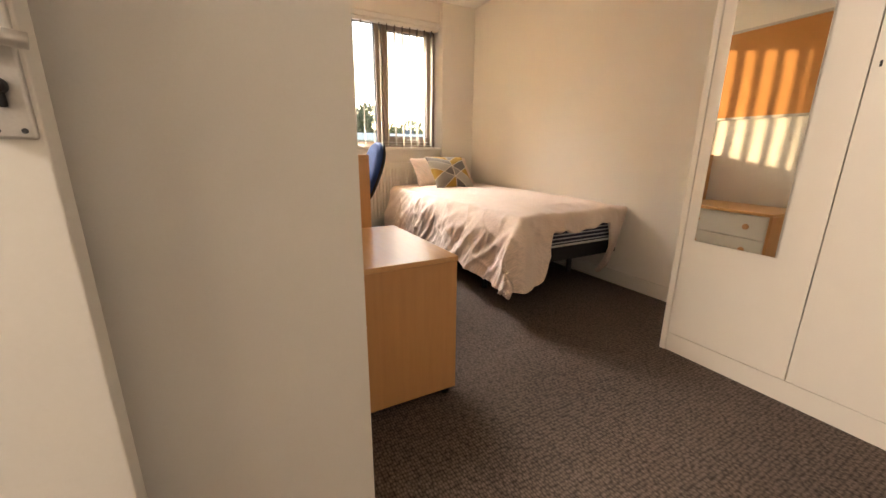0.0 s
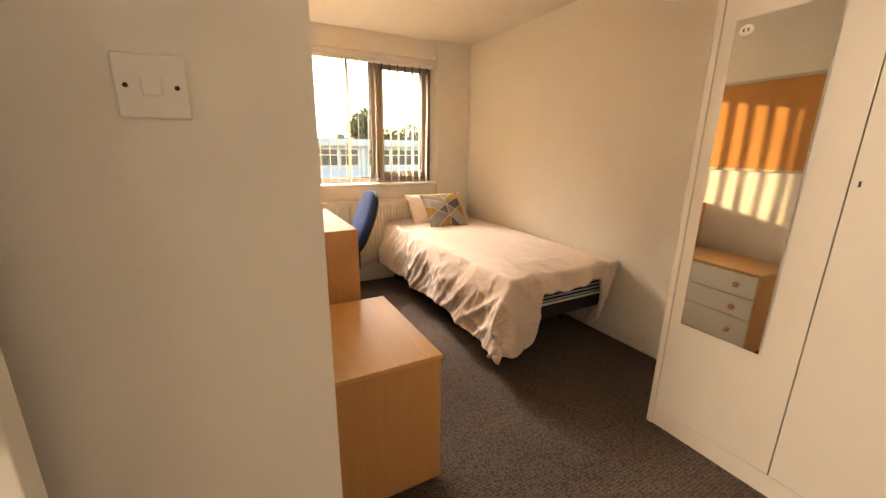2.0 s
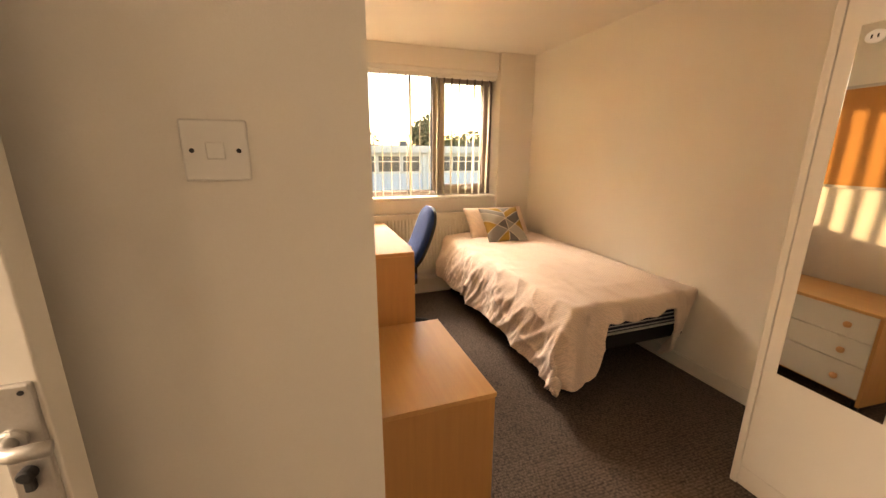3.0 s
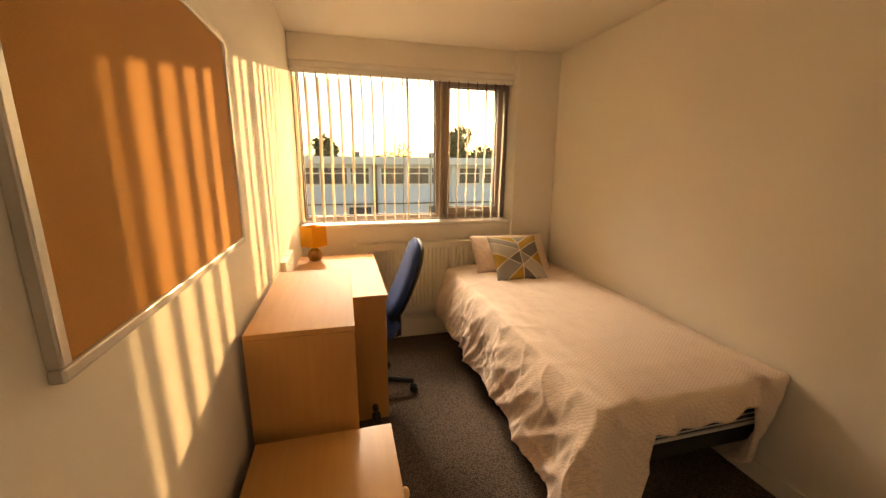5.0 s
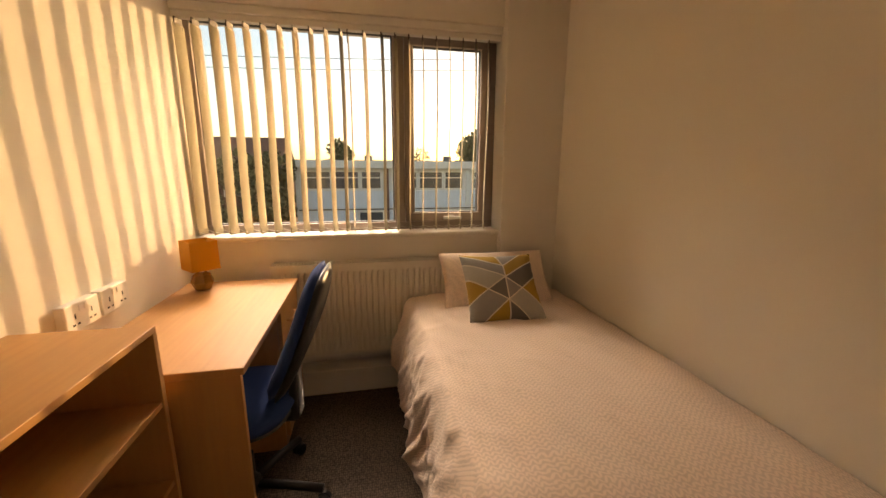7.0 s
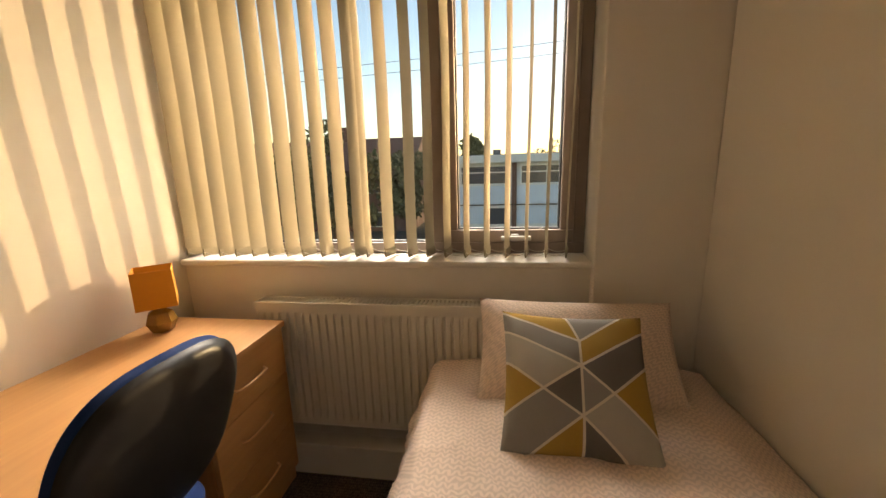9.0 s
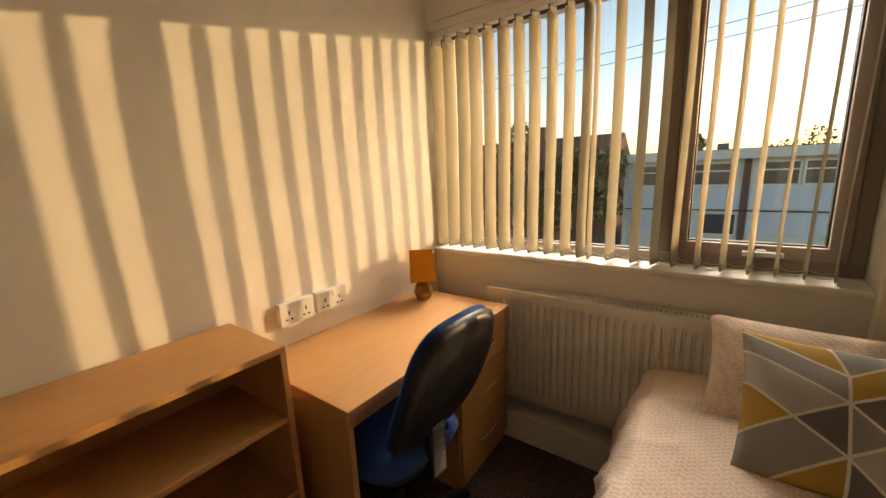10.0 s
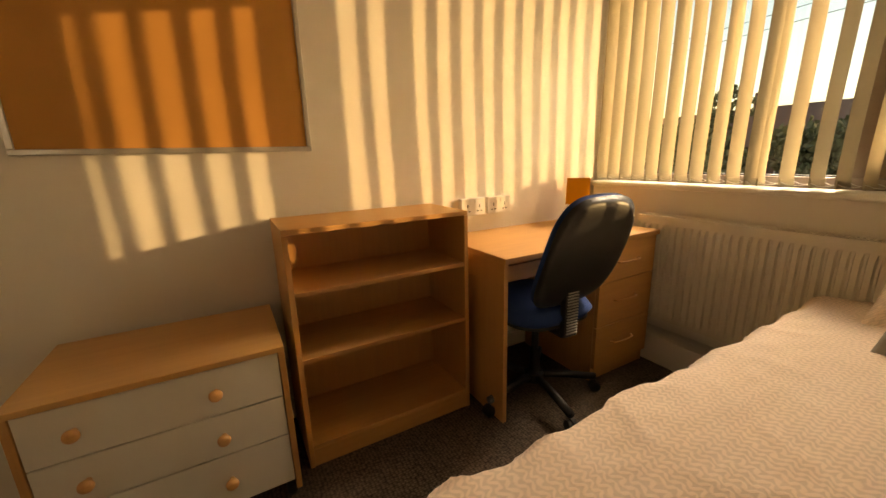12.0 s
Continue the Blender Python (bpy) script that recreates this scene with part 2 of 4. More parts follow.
def tube(points, radius, steps=8):
    """A round bar along points."""
    bm = bmesh.new()
    pts = [Vector(p) for p in points]
    rings = []
    for i, p in enumerate(pts):
        d = (pts[min(i + 1, len(pts) - 1)] - pts[max(i - 1, 0)]).normalized()
        q = d.to_track_quat("Z", "Y")
        rings.append([bm.verts.new(p + q @ Vector((radius * math.cos(6.28318 * k / steps), radius * math.sin(6.28318 * k / steps), 0))) for k in range(steps)])
    for a, b in zip(rings, rings[1:]):
        for k in range(steps):
            bm.faces.new((a[k], a[(k + 1) % steps], b[(k + 1) % steps], b[k]))
    bm.faces.new(rings[0][::-1])
    bm.faces.new(rings[-1])
    return bm


def mesh_of(name, bm, *materials, smooth=False):
    bmesh.ops.recalc_face_normals(bm, faces=bm.faces)
    me = bpy.data.meshes.new(name)
    bm.to_mesh(me)
    bm.free()
    for m in materials:
        me.materials.append(m)
    if smooth:
        me.polygons.foreach_set("use_smooth", [True] * len(me.polygons))
    return me


def thing(name, label, category, group="", at=(0, 0, 0)):
    ob = new(name)
    ob.location = at
    ob.empty_display_size = 0.1
    return tagged(ob, label, category, group)


def part(name, bm, material, parent, label="", smooth=False, m=None):
    ob = new(name, mesh_of(name, bm, material, smooth=smooth))
    ob.parent = parent
    if m:
        ob.matrix_basis = m
    return tagged(ob, label)


def shared(name, me, parent, m):
    ob = new(name, me)
    ob.parent = parent
    ob.matrix_basis = m
    return ob


def solid(name, bm, material, label, category, kind="structure", smooth=False):
    return tagged(new(name, mesh_of(name, bm, material, smooth=smooth)), label, category, "", kind)


# ---- the room: numbers of the plan ----
WEST, EAST, NORTH, SWITCH_Y, TOP = 1.208, 3.31, 4.975, 2.067, 2.29
WIN_X1, WIN_Z0, WIN_Z1 = 2.935, 0.945, 2.12

solid("floor", boxes((-1.3, 0.3, -0.12, 3.45, 5.0, 0.0)), M_CARPET, "dark brown ribbed loop-pile carpet across the whole bedroom", "floor")
solid("ceiling", boxes((-1.3, 0.2, TOP, 3.45, 5.345, TOP + 0.1)), M_CEIL, "plain cream painted plaster ceiling of the bedroom", "ceiling")
solid("wall_west", boxes((1.06, SWITCH_Y + 0.13, 0, WEST, 5.27, TOP)), M_WALL, "cream painted wall behind desk, striped with low sunlight", "wall")
solid("wall_switch", boxes((-1.3, SWITCH_Y, 0, WEST, SWITCH_Y + 0.13, TOP)), M_WALL, "cream painted return wall carrying the light switch", "wall")
solid("wall_east", boxes((EAST, 0.2, 0, EAST + 0.14, 5.345, TOP)), M_WALL, "plain cream painted wall beside the bed", "wall")
solid("wall_south", boxes((-1.3, 0.2, 0, EAST, 0.3, TOP)), M_WALL, "plain cream wall behind the entrance", "wall")
bm = boxes((WEST, NORTH, 0, WIN_X1, 5.345, WIN_Z0 - 0.028), (WEST, NORTH, WIN_Z1, WIN_X1, 5.345, TOP))
solid("wall_north", bm, M_WALL, "cream painted wall below and above the window", "wall")
solid("wall_pier", boxes((WIN_X1, 4.925, 0, EAST, 5.345, TOP), bevel=0.004), M_WALL, "cream painted pier between window and bed wall", "wall")
bm = boxes((0.0, 0.3, 0, 0.06, 1.06, TOP), (0.0, 1.955, 0, 0.06, SWITCH_Y, TOP), (0.0, 1.06, 2.05, 0.06, 1.955, TOP))
solid("wall_entry", bm, M_WALL, "cream wall with the doorway to the corridor", "wall")
solid("wall_corridor", boxes((-1.4, 0.2, 0, -1.3, SWITCH_Y + 0.13, TOP)), M_WALL, "plain corridor wall beyond the bedroom door", "wall")
SK = "white gloss painted skirting board along the wall"
solid("baseboard_east", boxes((EAST - 0.016, 2.27, 0, EAST, 4.925, 0.095), bevel=0.005), M_GLOSS, SK, "skirting board")
solid("baseboard_west", boxes((WEST, 2.42, 0, WEST + 0.016, 4.84, 0.095), bevel=0.005), M_GLOSS, SK, "skirting board")
solid("baseboard_switch", boxes((0.06, SWITCH_Y - 0.016, 0, 0.80, SWITCH_Y, 0.095), bevel=0.005), M_GLOSS, SK, "skirting board")
solid("baseboard_north", boxes((WEST, 4.845, 0, EAST - 0.016, 4.925, 0.15), (WEST, 4.925, 0, WIN_X1, NORTH, 0.15), bevel=0.004), M_GLOSS, "white painted pipe boxing along floor under radiator", "skirting board")
solid("trim_door", boxes((0.06, 0.99, 0, 0.078, 1.06, 2.05), (0.06, 0.99, 2.05, 0.078, SWITCH_Y, 2.12), (0.06, 1.955, 0, 0.078, 2.006, 2.05), bevel=0.003), M_GLOSS, "white gloss architrave round the bedroom doorway", "door frame")
solid("window_sill", boxes((WEST, 4.945, WIN_Z0 - 0.028, WIN_X1, 5.10, WIN_Z0), bevel=0.009), M_GLOSS, "white gloss window board with rounded nose", "window sill")


# ---- window ----
def ring(x0, z0, x1, z1, w, y0, y1):
    return boxes((x0, y0, z0, x1, y1, z0 + w), (x0, y0, z1 - w, x1, y1, z1), (x0, y0, z0 + w, x0 + w, y1, z1 - w), (x1 - w, y0, z0 + w, x1, y1, z1 - w), bevel=0.004)


window = thing("window_1", "brown-grey framed window with fixed pane and casement", "window", at=(2.07, 5.12, WIN_Z0))
window["kind"] = "structure"
to_win = Matrix.Translation((-2.07, -5.12, -WIN_Z0))
part("window_frame", ring(WEST, WIN_Z0, WIN_X1, WIN_Z1, 0.045, 5.10, 5.17), M_FRAME, window, m=to_win)
part("mullion", boxes((2.30, 5.10, WIN_Z0 + 0.045, 2.365, 5.17, WIN_Z1 - 0.045), bevel=0.004), M_FRAME, window, m=to_win)
cas = part("casement", ring(2.368, 0.993, 2.888, 2.072, 0.052, 5.085, 5.155), M_FRAME, window, "opening casement sash", m=to_win)
part("gasket", ring(2.42, 1.045, 2.836, 2.02, 0.006, 5.105, 5.14), M_GASKET, cas)
part("gasket", ring(WEST + 0.045, WIN_Z0 + 0.045, 2.30, WIN_Z1 - 0.045, 0.007, 5.115, 5.15), M_GASKET, window, m=to_win)
for x0, z0, x1, z1 in ((WEST + 0.05, WIN_Z0 + 0.05, 2.296, WIN_Z1 - 0.05), (2.424, 1.049, 2.832, 2.016)):
    g = part("pane", boxes((x0, 5.128, z0, x1, 5.132, z1)), M_GLASS, window, "clear glass", m=to_win)
    g.visible_shadow = False
h = part("casement_handle", boxes((2.60, 5.055, 1.005, 2.72, 5.07, 1.024), (2.64, 5.065, 1.0, 2.67, 5.086, 1.03), bevel=0.004), M_STEEL, cas, "satin metal casement handle")
outer = thing("outer_sill", "brown outer window sill below the glass", "sill", at=(2.07, 5.2, 0.93))
outer["kind"] = "structure"
part("sill_board", boxes((WEST, 5.17, 0.93, WIN_X1, 5.40, 0.944)), M_FRAME, outer, m=Matrix.Translation((-2.07, -5.2, -0.93)))

# ---- vertical blind ----
blind = thing("vertical_blind", "cream fabric vertical blind with tilted open vanes", "blind", at=(2.07, 5.02, 2.05))
part("headrail", boxes((-0.86, -0.035, 0.028, 0.863, 0.022, 0.0685), (-0.86, -0.02, -0.005, 0.86, 0.022, 0.0275), bevel=0.004), M_PLASTIC, blind, "slim white headrail")
VANE_W, VANE_H = 0.089, 1.055
VANE_X = [1.235 + 0.0785 * i for i in range(11)] + [2.052] + [2.145] + [2.238 + 0.0775 * i for i in range(9)]


def vane_mesh(bend):
    bm = bmesh.new()
    cols = []
    for i in range(7):
        u = i / 6 - 0.5
        cols.append([bm.verts.new((bend * (1 - 4 * u * u) + 0.004 * math.sin(5 * k / 8 + 9 * bend), u * VANE_W, -VANE_H * k / 8)) for k in range(9)])
    for a, b in zip(cols, cols[1:]):
        for k in range(8):
            bm.faces.new((a[k], b[k], b[k + 1], a[k + 1]))
    return mesh_of("vane", bm, M_VANE, smooth=True)


vane_kinds = [vane_mesh(b) for b in (0.004, 0.006, 0.008)]
weight_me = mesh_of("bottom_weight", boxes((-0.002, -0.042, -0.028, 0.002, 0.042, 0.004)), M_VANE)
hook_me = mesh_of("hanger", boxes((-0.003, -0.03, -0.022, 0.003, 0.03, 0.03), bevel=0.001), M_HOOK)
rnd = random.Random(4)
ends = []
for i, vx in enumerate(VANE_X):
    x = vx - 2.07 + rnd.uniform(-0.003, 0.003)
    # one vane has slipped half shut
    turn = 2 if i == 11 else -(13 + rnd.uniform(-2, 2))
    v = shared("vane", vane_kinds[i % 3], blind, pose(x, 0, -0.035, 0, rnd.uniform(-0.25, 0.25), turn))
    shared("bottom_weight", weight_me, v, pose(0, 0, -VANE_H + 0.02))
    shared("hanger", hook_me, v, pose(0, 0, 0.0))
    ends.append((x, turn))
for side in (-1, 1):
    chain = bmesh.new()
    for (xa, ta), (xb, tb) in zip(ends, ends[1:]):
        oa = Vector((xa - side * 0.038 * math.sin(radians(ta)), side * 0.038 * math.cos(radians(ta)), -0.035 - VANE_H + 0.012))
        ob_ = Vector((xb - side * 0.038 * math.sin(radians(tb)), side * 0.038 * math.cos(radians(tb)), -0.035 - VANE_H + 0.012))
        piece = tube([oa.lerp(ob_, k / 4) - Vector((0, 0, 0.012 * (1 - (k / 2 - 1) ** 2))) for k in range(5)], 0.0013, 5)
        me = bpy.data.meshes.new("tmp")
        piece.to_mesh(me)
        piece.free()
        chain.from_mesh(me)
        bpy.data.meshes.remove(me)
    part("link_chain", chain, M_CHAIN, blind, "thin linking chains along the vane bottoms")


# ---- radiator ----
RX0, RX1, RZ0, RZ1, RY = 1.60, 2.69, 0.245, 0.785, 4.862
rad = thing("radiator", "cream enamelled panel radiator with vertical ribs under window", "radiator", at=((RX0 + RX1) / 2, 4.91, RZ0))
to_rad = Matrix.Translation((-(RX0 + RX1) / 2, -4.91, -RZ0))
bm = bmesh.new()
N = 32
profile = [(RX0, RY + 0.006)]
for i in range(N):
    c, w = RX0 + 0.022 + (RX1 - RX0 - 0.044) * i / (N - 1), (RX1 - RX0) / N
    profile += [(c - 0.40 * w, RY + 0.010), (c - 0.24 * w, RY), (c + 0.24 * w, RY), (c + 0.40 * w, RY + 0.010)]
profile.append((RX1, RY + 0.006))
levels = [(RZ0, 0.0), (RZ0 + 0.012, 0.0), (RZ0 + 0.045, 1.0), (RZ1 - 0.065, 1.0), (RZ1 - 0.035, 0.0), (RZ1, 0.0)]
grid = [[bm.verts.new((x, RY + 0.002 + (y - RY - 0.002) * k, z)) for x, y in profile] for z, k in levels]
for a, b in zip(grid, grid[1:]):
    for k in range(len(profile) - 1):
        bm.faces.new((a[k], a[k + 1], b[k + 1], b[k]))
box(bm, RX0, RY + 0.016, RZ0, RX1, RY + 0.022, RZ1 - 0.004)
part("front_panel", bm, M_RAD, rad, m=to_rad)
part("back_panel", boxes((RX0, 4.925, RZ0, RX1, 4.94, RZ1 - 0.01), bevel=0.003), M_RAD, rad, m=to_rad)
for x in (RX0, RX1 - 0.006):
    part("side_cover", boxes((x - 0.003, RY + 0.004, RZ0 + 0.03, x + 0.009, 4.945, RZ1 + 0.006), bevel=0.002), M_RAD, rad, m=to_rad)
grill = part("top_grille", boxes((RX0, RY, RZ1 - 0.004, RX1, RY + 0.014, RZ1 + 0.006), (RX0, 4.93, RZ1 - 0.004, RX1, 4.945, RZ1 + 0.006), (RX0 + 0.01, RY + 0.02, RZ1 - 0.02, RX1 - 0.01, 4.925, RZ1 - 0.016), bevel=0.001), M_RAD, rad, m=to_rad)
bar_me = mesh_of("grille_bar", boxes((-0.0035, RY + 0.014, RZ1 - 0.003, 0.0035, 4.93, RZ1 + 0.005)), M_RAD)
for i in range(64):
    shared("grille_bar", bar_me, grill, pose(RX0 + 0.012 + (RX1 - RX0 - 0.024) * i / 63, 0, 0))
part("valve", lathe([(0.012, 0), (0.016, 0.01), (0.016, 0.05), (0.01, 0.06)], 14), M_PLASTIC, rad, "white valve head", m=to_rad @ pose(RX1 + 0.03, 4.90, RZ0 + 0.05))
part("pipe", tube([(RX1 + 0.03, 4.90, 0.149), (RX1 + 0.03, 4.90, RZ0 + 0.05)], 0.0075), M_RAD, rad, m=to_rad)
for x in (RX0 + 0.2, RX1 - 0.24):
    part("bracket", boxes((x, 4.94, RZ0 + 0.1, x + 0.04, NORTH, RZ1 - 0.1)), M_RAD, rad, m=to_rad)

# ---- door with its furniture ----
door = thing("door_1", "off-white painted door standing open against return wall", "door", at=(0.09, 1.946, 0.0))
door["kind"] = "structure"
part("leaf", boxes((0, -0.022, 0.006, 0.712, 0.022, 2.03), bevel=0.002), M_DOOR, door)
hnd = part("handle_plate", boxes((0.668, -0.031, 0.937, 0.708, -0.022, 1.102), bevel=0.003), M_STEEL, door, "satin aluminium lever plate")
lev = tube([(0.682, -0.031, 1.036), (0.682, -0.048, 1.036), (0.686, -0.057, 1.036), (0.696, -0.061, 1.036), (0.710, -0.060, 1.036), (0.727, -0.056, 1.034)], 0.0085, 12)
part("lever", lev, M_STEEL, hnd, "curved lever handle", smooth=True)
part("lever_rose", lathe([(0.014, 0), (0.014, 0.005), (0.011, 0.007)], 18, pose(0.682, -0.031, 1.036, 90)), M_STEEL, hnd)
part("lock_cylinder", lathe([(0.0085, 0), (0.0085, 0.010), (0.006, 0.012)], 16, pose(0.687, -0.031, 0.992, 90)), M_DARK, hnd, "euro lock cylinder")
part("cylinder_tail", boxes((0.6825, -0.040, 0.970, 0.6915, -0.031, 0.990), bevel=0.002), M_DARK, hnd)
for x in (0.677, 0.699):
    for z in (0.946, 1.092):
        part("screw", lathe([(0.003, 0), (0.003, 0.0012)], 10, pose(x, -0.031, z, 90)), M_DARK, hnd)
for z in (0.25, 1.0, 1.75):
    part("hinge", lathe([(0.007, 0), (0.007, 0.1)], 10, pose(-0.006, -0.022, z)), M_STEEL, door)

# ---- light switch ----
sw = thing("light_switch", "white square plastic light switch on return wall", "light switch", at=(0.983, SWITCH_Y, 1.352))
part("plate", boxes((-0.043, -0.009, -0.043, 0.043, 0.0, 0.043), bevel=0.003), M_PLASTIC, sw)
part("rocker", boxes((-0.012, -0.0125, -0.012, 0.012, -0.009, 0.012), bevel=0.0015), M_PLASTIC, sw)
for x in (-0.030, 0.030):
    part("screw", lathe([(0.0034, 0), (0.0034, 0.0008)], 12, pose(x, -0.009, 0, 90)), M_DARK, sw)

# ---- wardrobe with mirror ----
WX, WY0, WY1, WSPLIT = 2.722, 1.325, 2.262, 1.79
ward = thing("wardrobe", "tall cream laminate wardrobe with two plain doors", "wardrobe", at=(3.0, 1.79, 0))
to_w = Matrix.Translation((-3.0, -1.79, 0))
bm = boxes((WX + 0.02, WY1 - 0.02, 0, EAST - 0.002, WY1, TOP - 0.004), (WX + 0.02, WY0, 0, EAST - 0.002, WY0 + 0.02, TOP - 0.004), (WX + 0.02, WY0 + 0.02, TOP - 0.05, EAST - 0.002, WY1 - 0.02, TOP - 0.004), (EAST - 0.012, WY0 + 0.02, 0.09, EAST - 0.002, WY1 - 0.02, TOP - 0.05), bevel=0.0015)
part("carcass", bm, M_WARD, ward, m=to_w)
part("end_strip", boxes((WX - 0.004, WY1 - 0.022, 0, WX + 0.019, WY1 + 0.004, TOP - 0.004), bevel=0.003), M_WARD, ward, m=to_w)
part("plinth", boxes((WX + 0.004, WY0 + 0.021, 0, WX + 0.019, WY1 - 0.023, 0.088), bevel=0.002), M_WARD, ward, m=to_w)
for y0, y1 in ((WY0 + 0.002, WSPLIT - 0.0015), (WSPLIT + 0.0015, WY1 - 0.024)):
    d = part("door", boxes((WX, y0, 0.092, WX + 0.018, y1, TOP - 0.03), bevel=0.002), M_WARD, ward, m=to_w)
    if y0 < 1.5:
        part("keyhole", boxes((WX - 0.0015, 1.764, 1.176, WX, 1.770, 1.194)), M_SLOT, d, "small dark keyhole")
mir = thing("mirror", "tall frameless mirror fixed to wardrobe door", "mirror", at=(WX - 0.0095, 2.045, 0.55))
mir.rotation_euler = (0, 0, radians(-2.5))
part("glass", boxes((-0.002, -0.146, 0, 0.003, 0.146, 1.18), bevel=0.001), M_MIRROR, mir)
st = thing("sticker", "small white rounded plate with two dark slots on mirror", "sticker", at=(WX - 0.0155, 2.147, 1.688))
part("disc", lathe([(0.017, 0), (0.019, 0.002), (0.016, 0.005)], 24, pose(0, 0, 0, 0, -90) @ Matrix.Diagonal((1, 1.25, 1, 1))), M_PLASTIC, st)
for y in (-0.007, 0.007):
    part("slot", boxes((-0.0062, y - 0.0022, -0.005, -0.0048, y + 0.0022, 0.006), bevel=0.0006), M_SLOT, st)

# ---- chest of drawers ----
chest = thing("chest_of_drawers", "low oak-effect chest with three pale drawers and wooden knobs", "chest of drawers", at=(1.445, 2.737, 0))
cx0, cx1, cy0, cy1 = -0.2, 0.208, -0.315, 0.315
part("top", boxes((cx0, cy0, 0.542, cx1 + 0.006, cy1, 0.56), bevel=0.002), M_OAK, chest)
for y in (cy0, cy1 - 0.018):
    part("side_panel", boxes((cx0, y, 0.03, cx1, y + 0.018, 0.5415), bevel=0.0015), M_BEECH_UP, chest)
part("back_panel", boxes((cx0, cy0 + 0.019, 0.05, cx0 + 0.006, cy1 - 0.019, 0.541)), M_OAK, chest)
part("base", boxes((cx0 + 0.007, cy0 + 0.019, 0.05, cx1 - 0.03, cy1 - 0.019, 0.066)), M_OAK, chest)
knob_me = mesh_of("knob", lathe([(0.008, 0), (0.007, 0.010), (0.015, 0.016), (0.0185, 0.023), (0.0165, 0.031), (0.008, 0.035)], 20, pose(0, 0, 0, 0, 90)), M_KNOB, smooth=True)
for z0, z1, zk in ((0.391, 0.538, 0.467), (0.25, 0.386, 0.317), (0.068, 0.245, 0.16)):
    dr = part("drawer", boxes((cx1 - 0.018, cy0 + 0.021, z0, cx1 - 0.002, cy1 - 0.021, z1), (cx0 + 0.02, cy0 + 0.04, z0 + 0.01, cx1 - 0.018, cy1 - 0.04, z1 - 0.03), bevel=0.0015), M_DRAWER, chest, "pale grey drawer front")
    for y in (-0.19, 0.12):
        shared("knob", knob_me, dr, pose(cx1 - 0.002, y, zk))
for x, y in ((cx0 + 0.03, cy0 + 0.03), (cx1 - 0.03, cy0 + 0.03), (cx0 + 0.03, cy1 - 0.03), (cx1 - 0.03, cy1 - 0.03)):
    part("foot", lathe([(0.017, 0), (0.019, 0.01), (0.019, 0.03 if abs(y) > 1 else 0.05)], 14, pose(x, y, 0)), M_BLACK, chest)

# ---- bookcase ----
bk = thing("bookcase", "empty low beech bookcase with two shelves", "bookcase", at=(1.395, 3.46, 0))
bx0, bx1, by0, by1 = -0.165, 0.162, -0.365, 0.34
part("top", boxes((bx0, by0, 0.882, bx1, by1, 0.9), bevel=0.002), M_BEECH, bk)
for y in (by0, by1 - 0.018):
    part("side_panel", boxes((bx0, y, 0.0, bx1, y + 0.018, 0.8815), bevel=0.0015), M_BEECH_UP, bk)
part("back_panel", boxes((bx0, by0 + 0.0185, 0.0, bx0 + 0.006, by1 - 0.0185, 0.8815)), M_BEECH_UP, bk)
for z in (0.668, 0.422, 0.072):
    part("shelf", boxes((bx0 + 0.007, by0 + 0.0185, z, bx1 - 0.004, by1 - 0.0185, z + 0.016), bevel=0.0012), M_BEECH, bk)
part("plinth", boxes((bx1 - 0.02, by0 + 0.0185, 0.0, bx1 - 0.004, by1 - 0.0185, 0.0715), bevel=0.001), M_BEECH, bk)

# ---- desk ----
desk = thing("desk", "beech-effect desk with three-drawer pedestal", "desk", at=(1.47, 4.34, 0))
dx0, dx1, dy0, dy1 = -0.262, 0.274, -0.493, 0.49
part("desktop", boxes((dx0, dy0, 0.706, dx1, dy1, 0.73), bevel=0.003), M_BEECH, desk)
part("side_panel", boxes((dx0 + 0.02, dy0 + 0.004, 0.0, dx1 - 0.012, dy0 + 0.024, 0.7055), bevel=0.0015), M_BEECH_UP, desk)
part("modesty_panel", boxes((dx0 + 0.03, dy0 + 0.0245, 0.30, dx0 + 0.046, 0.072, 0.7055)), M_BEECH, desk)
part("rail", boxes((dx1 - 0.10, dy0 + 0.0245, 0.60, dx1 - 0.084, 0.072, 0.668)), M_BEECH, desk)
part("pedestal", boxes((dx0 + 0.03, 0.073, 0.0, dx1 - 0.032, 0.09, 0.7055), (dx0 + 0.03, dy1 - 0.022, 0.0, dx1 - 0.032, dy1 - 0.005, 0.7055), (dx0 + 0.03, 0.0905, 0.0, dx0 + 0.04, dy1 - 0.0225, 0.7055), (dx1 - 0.05, 0.0905, 0.0, dx1 - 0.034, dy1 - 0.0225, 0.07), bevel=0.001), M_BEECH_UP, desk)
for z0, z1 in ((0.515, 0.702), (0.292, 0.511), (0.072, 0.288)):
    dr = part("drawer", boxes((dx1 - 0.031, 0.075, z0, dx1 - 0.012, dy1 - 0.007, z1), bevel=0.002), M_BEECH, desk)
    zc = z1 - 0.095
    y0, y1 = 0.185, 0.345
    part("handle", tube([(dx1 - 0.012, y0, zc), (dx1 + 0.006, y0 + 0.008, zc), (dx1 + 0.012, y0 + 0.04, zc), (dx1 + 0.013, (y0 + y1) / 2, zc), (dx1 + 0.012, y1 - 0.04, zc), (dx1 + 0.006, y1 - 0.008, zc), (dx1 - 0.012, y1, zc)], 0.0045, 8), M_KNOB, dr, "slim bow handle", smooth=True)


